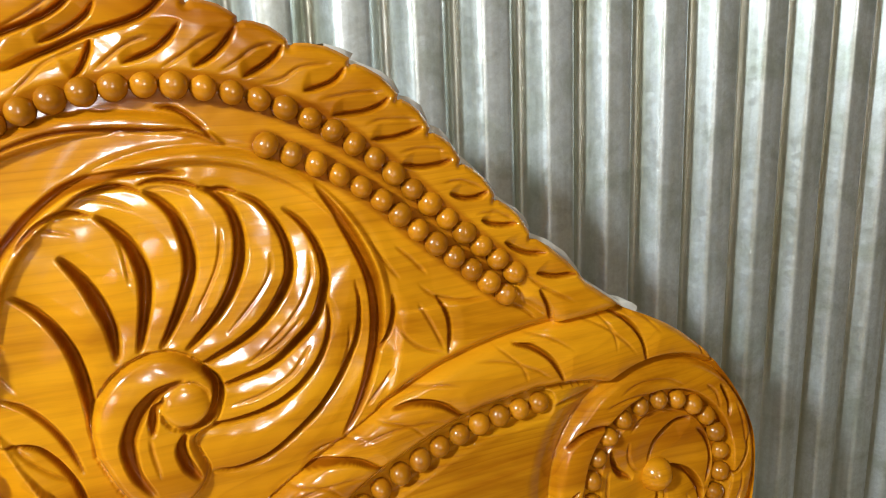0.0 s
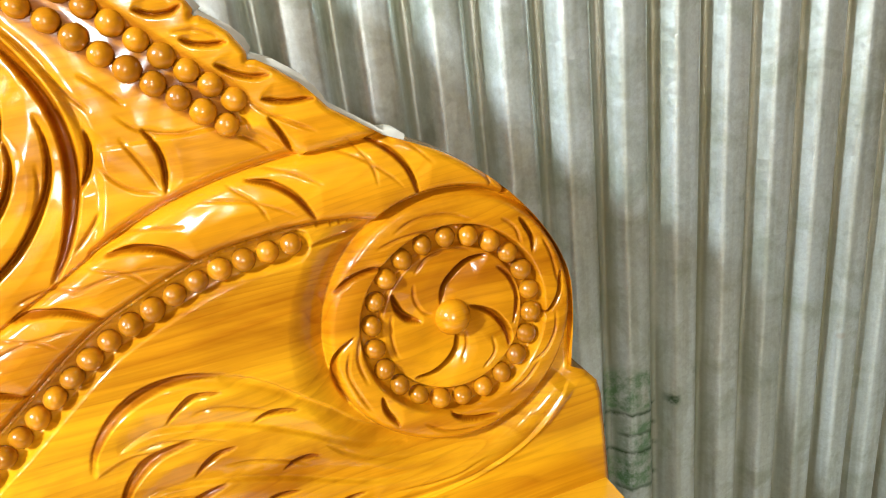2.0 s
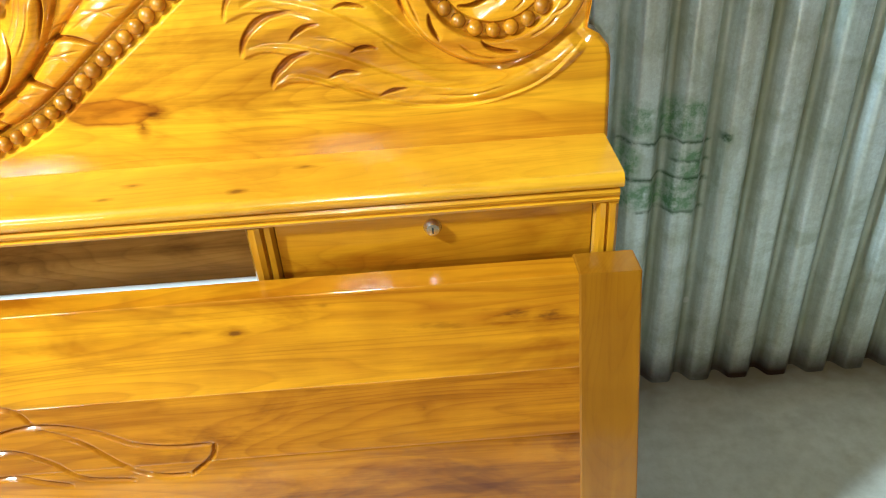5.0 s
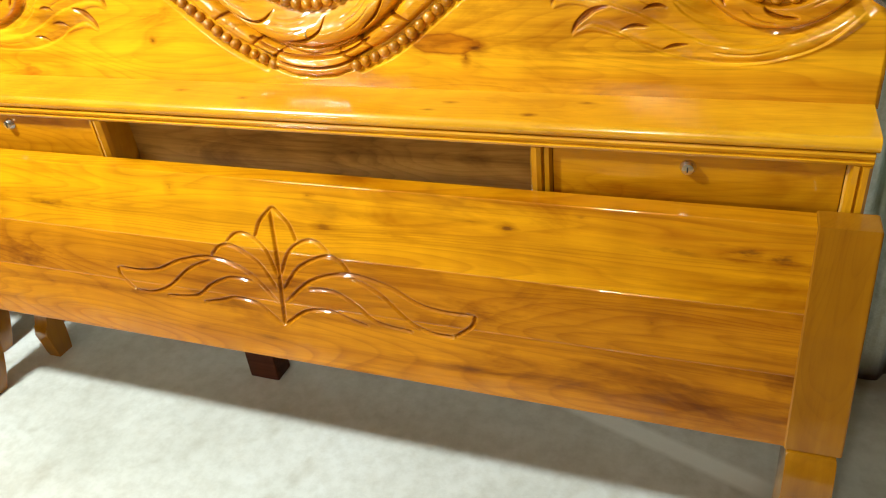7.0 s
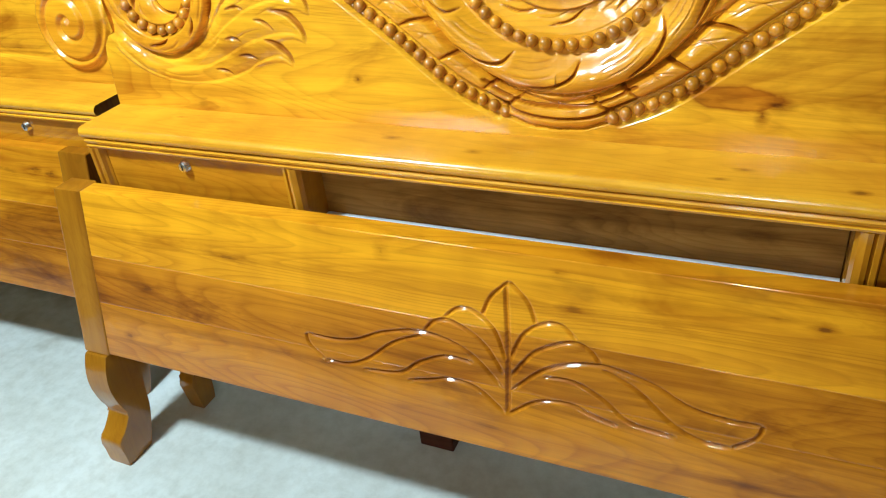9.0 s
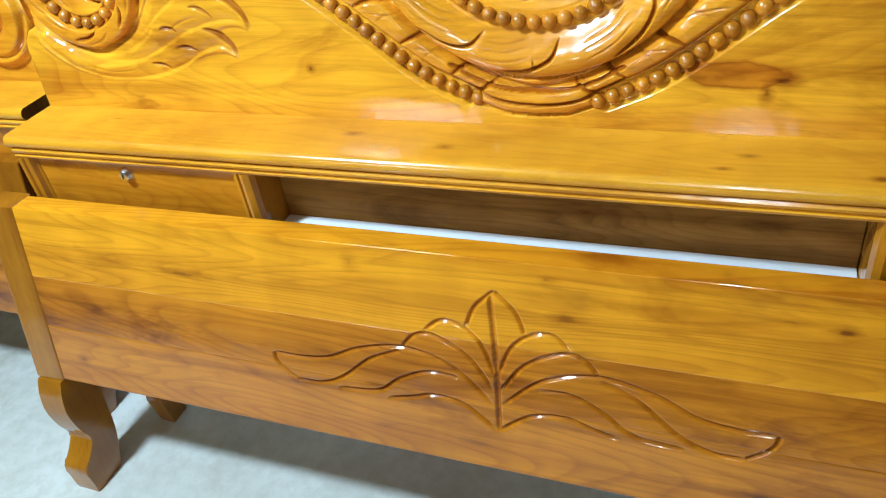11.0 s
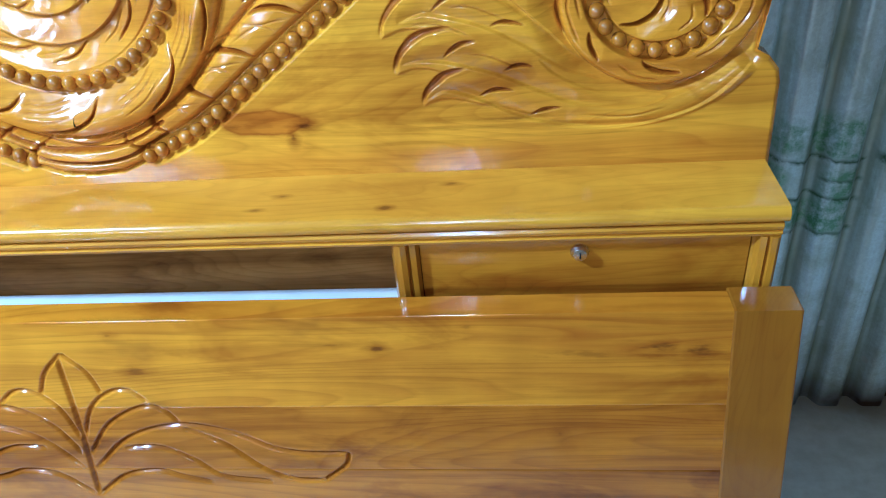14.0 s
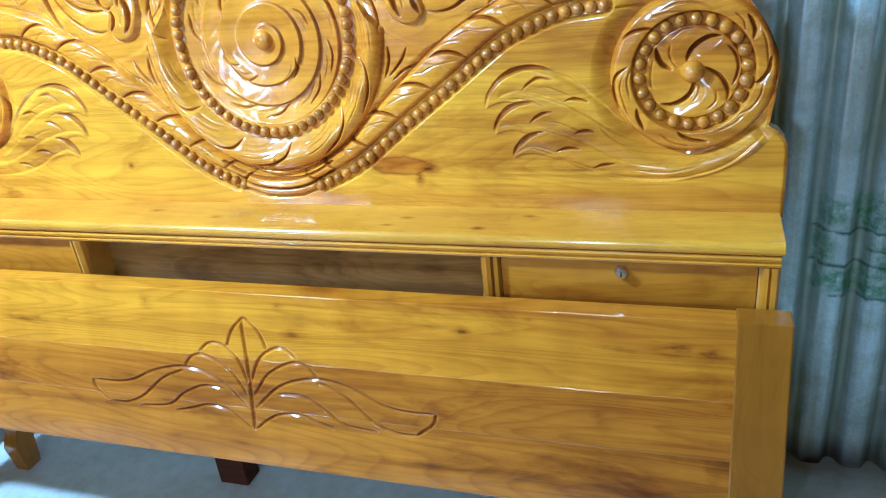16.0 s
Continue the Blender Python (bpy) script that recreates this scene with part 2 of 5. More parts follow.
M_SHELF = wood("varnished_shelf", (0.78, 0.385, 0.014), (0.62, 0.268, 0.008), (0.66, 0.50, 0.36), knots=0.0, streak=0.6, spread=0.08, coat_rough=0.18, spots=((0.251, 0.058, 0.018, 0.006, 0.6), (0.377, 0.025, 0.013, 0.008, 0.7), (0.451, 0.075, 0.016, 0.006, 0.6), (0.225, 0.029, 0.014, 0.006, 0.5), (-0.239, 0.063, 0.018, 0.007, 0.6), (-0.103, 0.043, 0.016, 0.007, 0.6), (-0.644, 0.073, 0.014, 0.005, 0.5)))
# last two, widest spots: weaker light at the right end put into colour
M_PLANK = wood("varnished_plank", (0.77, 0.337, 0.004), (0.46, 0.148, 0.002), (0.48, 0.32, 0.11), knots=0.4, streak=0.8, spread=0.0, spots=((0.362, 0.516, 0.020, 0.011, 1.0), (0.306, 0.521, 0.06, 0.006, 0.5), (0.069, 0.492, 0.028, 0.015, 0.55), (0.672, 0.513, 0.050, 0.015, 1.0), (0.722, 0.511, 0.036, 0.014, 1.0), (0.60, 0.506, 0.10, 0.010, 0.45), (0.466, 0.541, 0.02, 0.008, 0.4), (0.044, 0.537, 0.016, 0.006, 0.6), (-0.49, 0.482, 0.06, 0.010, 0.6), (-0.216, 0.53, 0.016, 0.018, 0.6), (0.62, 0.485, 0.20, 0.03, 0.35), (0.72, 0.50, 0.42, 0.12, 0.30)), cuts=True)
# browner planks; the last, widest spot paints the light's fall-off to the right
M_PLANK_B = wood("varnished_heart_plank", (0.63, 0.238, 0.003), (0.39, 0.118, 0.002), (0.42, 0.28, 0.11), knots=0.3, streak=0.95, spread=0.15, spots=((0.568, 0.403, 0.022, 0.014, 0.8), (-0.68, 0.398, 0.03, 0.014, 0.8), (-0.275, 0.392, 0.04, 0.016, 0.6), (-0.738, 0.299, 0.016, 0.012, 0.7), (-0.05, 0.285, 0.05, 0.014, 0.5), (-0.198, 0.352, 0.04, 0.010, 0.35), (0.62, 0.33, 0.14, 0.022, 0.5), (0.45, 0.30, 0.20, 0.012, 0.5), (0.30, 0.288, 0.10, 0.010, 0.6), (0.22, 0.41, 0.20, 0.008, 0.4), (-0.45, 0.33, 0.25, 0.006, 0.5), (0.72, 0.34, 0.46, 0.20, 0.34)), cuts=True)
M_POST = wood("varnished_post", (0.40, 0.160, 0.005), (0.30, 0.108, 0.003), (0.6, 0.42, 0.3), turn=(0, 90, 0), knots=0.0, streak=0.45, spread=0.1)
M_STILE = wood("varnished_stile", (0.54, 0.235, 0.006), (0.43, 0.17, 0.004), (0.6, 0.42, 0.25), turn=(0, 90, 0), knots=0.0, streak=0.5, spread=0.08)
M_DRAWER = wood("varnished_drawer", (0.62, 0.270, 0.006), (0.47, 0.175, 0.003), (0.6, 0.42, 0.3), knots=0.0, streak=0.9, spread=0.1)
M_INSIDE = wood("bare_inside_wood", (0.38, 0.185, 0.035), (0.27, 0.12, 0.02), (0.5, 0.42, 0.3), knots=0.6, coat=0.05, rough=0.6, spread=0.1)
M_BEAD = wood("turned_bead_wood", (0.56, 0.215, 0.005), (0.44, 0.155, 0.003), (0.6, 0.45, 0.35), knots=0.0, streak=0.6, spread=0.2, coat_rough=0.20)
# end-grain brown, darkened to put the shade of the end faces into colour
M_END_SHADE = wood("shaded_end_grain", (0.20, 0.085, 0.012), (0.13, 0.048, 0.006), (0.5, 0.4, 0.3), turn=(0, 90, 0), knots=0.0, coat=0.4, spread=0.1)
M_BLOCK = wood("dark_red_wood", (0.10, 0.032, 0.018), (0.06, 0.02, 0.012), (0.6, 0.5, 0.4), knots=0.0, coat=0.1, spread=0)


def plain(name, colour, rough=0.5, metal=0.0, var=0.15, scale=30.0, bump=0.1):
    mat, nt, bsdf = material(name)
    tc = node(nt, "TexCoord")
    n = node(nt, "TexNoise", [("Vector", tc.outputs["Object"])], Scale=scale, Detail=5.0)
    c = ramp(nt, n.outputs[0], (0.3, tuple(v * (1 - var) for v in colour)), (0.7, tuple(min(1, v * (1 + var)) for v in colour)))
    nt.links.new(c.outputs[0], bsdf.inputs["Base Color"])
    bsdf.inputs["Roughness"].default_value, bsdf.inputs["Metallic"].default_value = rough, metal
    b = node(nt, "Bump", [("Height", n.outputs[0])], Strength=bump, Distance=0.002)
    nt.links.new(b.outputs[0], bsdf.inputs["Normal"])
    return mat


M_RAW = plain("raw_white_edge", (0.74, 0.70, 0.62), 0.7, 0, 0.12, 60, 0.4)
M_CHROME = plain("chrome", (0.75, 0.75, 0.76), 0.27, 1.0, 0.05, 80, 0.02)
M_SLOT = plain("dark_keyhole", (0.01, 0.01, 0.01), 0.5)
M_WHITE = plain("white_lining", (0.80, 0.79, 0.77), 0.6, 0, 0.06, 12, 0.1)
# ochre and brown of unseen walls and roof, chosen to warm the bounced light
M_BOUNCE = plain("ochre_bounce_wall", (0.27, 0.152, 0.022), 0.85, 0, 0.2, 3, 0.2)
M_CEIL = plain("brown_bounce_roof", (0.15, 0.108, 0.038), 0.6, 0.3, 0.2, 4, 0.1)
M_CORD = plain("black_cord", (0.02, 0.02, 0.02), 0.5)


def concrete():
    mat, nt, bsdf = material("worn_concrete")
    tc = node(nt, "TexCoord")
    n1 = node(nt, "TexNoise", [("Vector", tc.outputs["Object"])], Scale=2.6, Detail=6.0, Roughness=0.6)
    n2 = node(nt, "TexNoise", [("Vector", tc.outputs["Object"])], Scale=34.0, Detail=5.0, Roughness=0.65)
    n3 = node(nt, "TexNoise", [("Vector", tc.outputs["Object"])], Scale=9.0, Detail=3.0)
    c = ramp(nt, n1.outputs[0], (0.32, (0.52, 0.49, 0.42)), (0.5, (0.62, 0.595, 0.53)), (0.68, (0.69, 0.67, 0.62)))
    d = ramp(nt, n2.outputs[0], (0.3, (0.82, 0.80, 0.76)), (0.60, (1.02, 1.02, 1.02)))
    col = mix(nt, 0.8, c.outputs[0], mix(nt, 1.0, c.outputs[0], d.outputs[0], "MULTIPLY"))
    s = ramp(nt, n3.outputs[0], (0.28, (0.62, 0.56, 0.46)), (0.40, (1, 1, 1)))
    col = mix(nt, 0.5, col, mix(nt, 1.0, col, s.outputs[0], "MULTIPLY"))
    # brown dirt along the foot of the wall
    wall = node(nt, "SeparateXYZ", [(0, tc.outputs["Object"])])
    edge2 = node(nt, "Math", [(0, n3.outputs[0])], operation="MULTIPLY_ADD")
    edge2.inputs[1].default_value = 0.25
    nt.links.new(wall.outputs[1], edge2.inputs[2])
    ed = ramp(nt, edge2.outputs[0], (0.33, (0.0,)), (0.47, (0.85,)))
    col = mix(nt, ed.outputs[0], col, (0.20, 0.155, 0.095))
    # brown on the unseen front floor, made up to dim and warm its bounce
    front_brown = node(nt, "Math", [(0, n1.outputs[0])], operation="MULTIPLY_ADD")
    front_brown.inputs[1].default_value = 0.35
    nt.links.new(wall.outputs[1], front_brown.inputs[2])
    du = node(nt, "MapRange", [("Value", front_brown.outputs[0])])
    du.inputs[1].default_value, du.inputs[2].default_value, du.inputs[3].default_value, du.inputs[4].default_value = -0.62, -0.80, 0.0, 0.9
    col = mix(nt, du.outputs[0], col, (0.20, 0.13, 0.045))
    # slanting shaft of light under the bed, painted as a pale strip
    turned = node(nt, "Mapping", [("Vector", tc.outputs["Object"])], Location=(-0.575, -0.086, 0.0))
    turned2 = node(nt, "Mapping", [("Vector", turned.outputs[0])], Rotation=(0, 0, 0.341))
    sx = node(nt, "SeparateXYZ", [(0, turned2.outputs[0])])
    ax = node(nt, "Math", [(0, sx.outputs[0])], operation="ABSOLUTE")
    ay = node(nt, "Math", [(0, sx.outputs[1])], operation="ABSOLUTE")
    fx = node(nt, "MapRange", [("Value", ax.outputs[0])])
    fx.inputs[1].default_value, fx.inputs[2].default_value, fx.inputs[3].default_value, fx.inputs[4].default_value = 0.17, 0.23, 1.0, 0.0
    fy = node(nt, "MapRange", [("Value", ay.outputs[0])])
    fy.inputs[1].default_value, fy.inputs[2].default_value, fy.inputs[3].default_value, fy.inputs[4].default_value = 0.014, 0.026, 0.85, 0.0
    fs = node(nt, "Math", [(0, fx.outputs[0]), (1, fy.outputs[0])], operation="MULTIPLY")
    col = mix(nt, fs.outputs[0], col, (0.86, 0.85, 0.80))
    nt.links.new(col, bsdf.inputs["Base Color"])
    bsdf.inputs["Roughness"].default_value = 0.75
    b = node(nt, "Bump", [("Height", n2.outputs[0])], Strength=0.35, Distance=0.003)
    nt.links.new(b.outputs[0], bsdf.inputs["Normal"])
    return mat


def zinc():
    """Corrugated zinc: spangle, dull streaks, olive painted into shaded valleys, rust and gap shade at the foot and a
    green stencilled mark with wavy lines.
    """
    mat, nt, bsdf = material("corrugated_zinc")
    tc = node(nt, "TexCoord")
    sp = node(nt, "TexVoronoi", [("Vector", tc.outputs["Object"])], Scale=130.0)
    sp2 = node(nt, "SeparateColor", [(0, sp.outputs["Color"])])
    n1 = node(nt, "TexNoise", [("Vector", tc.outputs["Object"])], Scale=3.0, Detail=5.0)
    mp = node(nt, "Mapping", [("Vector", tc.outputs["Object"])], Scale=(60.0, 60.0, 3.0))
    n2 = node(nt, "TexNoise", [("Vector", mp.outputs[0])], Scale=1.0, Detail=3.0)
    c = ramp(nt, n1.outputs[0], (0.3, (0.76, 0.83, 0.83)), (0.7, (0.86, 0.93, 0.95)))
    d = ramp(nt, sp2.outputs[0], (0.0, (0.95, 0.95, 0.96)), (1.0, (1.04, 1.04, 1.04)))
    col = mix(nt, 1.0, c.outputs[0], d.outputs[0], "MULTIPLY")
    e = ramp(nt, n2.outputs[0], (0.3, (0.68, 0.66, 0.58)), (0.6, (1.0, 1.0, 1.0)))
    col = mix(nt, 0.8, col, mix(nt, 1.0, col, e.outputs[0], "MULTIPLY"))
    mott = node(nt, "TexNoise", [("Vector", tc.outputs["Object"])], Scale=13.0, Detail=6.0, Roughness=0.65, Distortion=0.6)
    ox = ramp(nt, mott.outputs[0], (0.36, (0.70, 0.72, 0.64)), (0.52, (1.0, 1.0, 1.0)))
    col = mix(nt, 0.8, col, mix(nt, 1.0, col, ox.outputs[0], "MULTIPLY"))
    grit = node(nt, "TexNoise", [("Vector", tc.outputs["Object"])], Scale=210.0, Detail=4.0, Roughness=0.7)
    g = ramp(nt, grit.outputs[0], (0.36, (0.92, 0.92, 0.91)), (0.62, (1.04, 1.04, 1.04)))
    col = mix(nt, 1.0, col, g.outputs[0], "MULTIPLY")
    sep = node(nt, "SeparateXYZ", [(0, tc.outputs["Object"])])
    # olive painted into the valleys in place of their shade and warm reflections
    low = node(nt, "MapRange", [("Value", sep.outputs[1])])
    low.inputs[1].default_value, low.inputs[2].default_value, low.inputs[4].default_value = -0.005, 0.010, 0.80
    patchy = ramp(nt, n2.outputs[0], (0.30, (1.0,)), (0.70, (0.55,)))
    valley_olive = node(nt, "Math", [(0, low.outputs[0]), (1, patchy.outputs[0])], operation="MULTIPLY")
    col = mix(nt, valley_olive.outputs[0], col, (0.30, 0.30, 0.19))

    def gate(out, a, b, soft):
        lo = node(nt, "MapRange", [("Value", out)])
        lo.inputs[1].default_value, lo.inputs[2].default_value = a - soft, a + soft
        hi = node(nt, "MapRange", [("Value", out)])
        hi.inputs[1].default_value, hi.inputs[2].default_value = b + soft, b - soft
        return node(nt, "Math", [(0, lo.outputs[0]), (1, hi.outputs[0])], operation="MULTIPLY").outputs[0]

    # stencil: worn green fields between three dark lines, and small marks along its side
    n3 = node(nt, "TexNoise", [("Vector", tc.outputs["Object"])], Scale=55.0, Detail=6.0, Roughness=0.72)
    worn = ramp(nt, n3.outputs[0], (0.38, (0.05,)), (0.60, (0.75,)))
    line_worn = ramp(nt, n3.outputs[0], (0.34, (0.30,)), (0.52, (0.95,)))
    shift = node(nt, "Math", [(0, n1.outputs[0])], operation="MULTIPLY_ADD")
    shift.inputs[1].default_value = 0.05
    nt.links.new(sep.outputs[2], shift.inputs[2])
    high = node(nt, "Math", [(0, n3.outputs[0])], operation="MULTIPLY_ADD")
    high.inputs[1].default_value = 0.016
    nt.links.new(shift.outputs[0], high.inputs[2])
    up = 0.033
    for x0, x1, z0, z1, soft in ((0.958, 1.036, 0.520, 0.590, 0.008), (0.905, 0.950, 0.525, 0.585, 0.012), (0.900, 0.965, 0.392, 0.442, 0.006), (0.985, 1.040, 0.385, 0.505, 0.008), (0.955, 1.0, 0.388, 0.432, 0.006), (0.897, 0.93, 0.45, 0.508, 0.006)):
        inside = node(nt, "Math", [(0, gate(sep.outputs[0], x0, x1, soft)), (1, gate(high.outputs[0], z0 + up, z1 + up, soft))], operation="MULTIPLY")
        f = node(nt, "Math", [(0, inside.outputs[0]), (1, worn.outputs[0])], operation="MULTIPLY")
        col = mix(nt, f.outputs[0], col, (0.08, 0.25, 0.07))
    for x0, x1, z0, z1 in ((0.895, 1.035, 0.512, 0.518), (0.895, 1.042, 0.445, 0.451), (0.93, 1.03, 0.384, 0.388), (0.985, 1.03, 0.478, 0.482), (1.034, 1.050, 0.505, 0.511), (1.038, 1.052, 0.470, 0.475), (1.038, 1.052, 0.432, 0.438), (1.036, 1.052, 0.376, 0.384), (1.062, 1.076, 0.512, 0.526)):
        inside = node(nt, "Math", [(0, gate(sep.outputs[0], x0, x1, 0.004)), (1, gate(high.outputs[0], z0 + up, z1 + up, 0.003))], operation="MULTIPLY")
        f = node(nt, "Math", [(0, inside.outputs[0]), (1, line_worn.outputs[0])], operation="MULTIPLY")
        col = mix(nt, f.outputs[0], col, (0.05, 0.105, 0.045))
    # rust band at the foot, with the shade of the gap painted in
    foot = gate(sep.outputs[2], -0.1, 0.040, 0.03)
    rp = ramp(nt, n1.outputs[0], (0.40, (0.45,)), (0.55, (1.0,)))
    f3 = node(nt, "Math", [(0, foot), (1, rp.outputs[0])], operation="MULTIPLY")
    col = mix(nt, f3.outputs[0], col, (0.07, 0.04, 0.03))
    # small dents and paint specks
    spk = node(nt, "TexVoronoi", [("Vector", tc.outputs["Object"])], Scale=9.0)
    sr = ramp(nt, spk.outputs["Distance"], (0.05, (1.0,)), (0.075, (0.0,)))
    col = mix(nt, sr.outputs[0], col, (0.62, 0.62, 0.58))
    nt.links.new(col, bsdf.inputs["Base Color"])
    bsdf.inputs["Metallic"].default_value = 0.68
    rr = ramp(nt, sp2.outputs[1], (0.0, (0.33,)), (1.0, (0.46,)))
    nt.links.new(rr.outputs[0], bsdf.inputs["Roughness"])
    b = node(nt, "Bump", [("Height", n1.outputs[0])], Strength=0.2, Distance=0.01)
    nt.links.new(b.outputs[0], bsdf.inputs["Normal"])
    return mat


M_CONCRETE = concrete()
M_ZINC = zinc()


# ---- mesh tools ----
def link_mesh(name, mesh, mat, parent=None, label="", smooth=True):
    mats = mat if isinstance(mat, (list, tuple)) else [mat]
    for m in mats:
        if not mesh.materials or m.name not in [x.name for x in mesh.materials]:
            mesh.materials.append(m)
    if smooth:
        mesh.polygons.foreach_set("use_smooth", [True] * len(mesh.polygons))
        if not mesh.has_custom_normals:
            mesh.set_sharp_from_angle(angle=radians(40))
    ob = new(name, mesh)
    if parent is not None:
        ob.parent = parent
    if label:
        ob["label"] = label
    return ob


def part(name, bm, mat, parent=None, label="", smooth=False):
    mesh = bpy.data.meshes.new(name)
    bmesh.ops.recalc_face_normals(bm, faces=bm.faces)
    bm.to_mesh(mesh)
    bm.free()
    return link_mesh(name, mesh, mat, parent, label, smooth)


def box(x0, x1, y0, y1, z0, z1, bevel=0.0, segments=2):
    bm = bmesh.new()
    bmesh.ops.create_cube(bm, size=1)
    for v in bm.verts:
        v.co = Vector((x0 + (v.co.x + 0.5) * (x1 - x0), y0 + (v.co.y + 0.5) * (y1 - y0), z0 + (v.co.z + 0.5) * (z1 - z0)))
    if bevel:
        bmesh.ops.bevel(bm, geom=bm.edges[:], offset=bevel, segments=segments, affect="EDGES", profile=0.5)
    return bm


def prism_x(profile, x0, x1, bevel=0.0):
    """A (y, z) outline drawn out along x."""
    bm = bmesh.new()
    a = [bm.verts.new((x0, y, z)) for y, z in profile]
    b = [bm.verts.new((x1, y, z)) for y, z in profile]
    bm.faces.new(a)
    bm.faces.new(b[::-1])
    n = len(profile)
    for i in range(n):
        bm.faces.new((a[i], b[i], b[(i + 1) % n], a[(i + 1) % n]))
    if bevel:
        ends = [e for e in bm.edges if abs(e.verts[0].co.x - e.verts[1].co.x) < 1e-6]
        bmesh.ops.bevel(bm, geom=ends, offset=bevel, segments=2, affect="EDGES", profile=0.5)
    return bm


def moulding_z(profile, z0, z1):
    """An (x, y) outline drawn up along z."""
    bm = bmesh.new()
    a = [bm.verts.new((x, y, z0)) for x, y in profile]
    b = [bm.verts.new((x, y, z1)) for x, y in profile]
    bm.faces.new(a)
    bm.faces.new(b[::-1])
    n = len(profile)
    for i in range(n):
        bm.faces.new((a[i], b[i], b[(i + 1) % n], a[(i + 1) % n]))
    return bm


def lathe(profile, steps=20):
    """(r, z) outline turned round z."""
    bm = bmesh.new()
    rows = [[bm.verts.new((r * math.cos(2 * math.pi * k / steps), r * math.sin(2 * math.pi * k / steps), z)) for k in range(steps)] for r, z in profile]
    for p, q in zip(rows, rows[1:]):
        for k in range(steps):
            bm.faces.new((p[k], p[(k + 1) % steps], q[(k + 1) % steps], q[k]))
    bm.faces.new(rows[0][::-1])
    bm.faces.new(rows[-1])
    return bm


def thing(name, place, label, category, group="", kind=""):
    ob = new(name)
    ob.location = place
    ob.empty_display_size = 0.1
    return tagged(ob, label, category, group, kind)


# ---- relief tools: heights over a grid of (u, z) ----
def spline(pts, per=8):
    p = np.array(pts, float)
    q = np.vstack([2 * p[0] - p[1], p, 2 * p[-1] - p[-2]])
    out = []
    for i in range(1, len(q) - 2):
        for k in range(per):
            t = k / per
            a, b, c, d = q[i - 1], q[i], q[i + 1], q[i + 2]
            out.append(0.5 * (2 * b + (c - a) * t + (2 * a - 5 * b + 4 * c - d) * t * t + (3 * b - a - 3 * c + d) * t ** 3))
    out.append(p[-1])
    return np.array(out)


def walk_along(pts, step, start=0.0, end=0.0):
    """Even places along a line, with the tangent."""
    p = np.array(pts)
    seg = np.hypot(*np.diff(p, axis=0).T)
    s = np.concatenate([[0], np.cumsum(seg)])
    n = max(1, round((s[-1] - start - end) / step))
    at = start + np.arange(n + 1) * (s[-1] - start - end) / n
    return np.stack([np.interp(at, s, p[:, 0]), np.interp(at, s, p[:, 1])], 1)


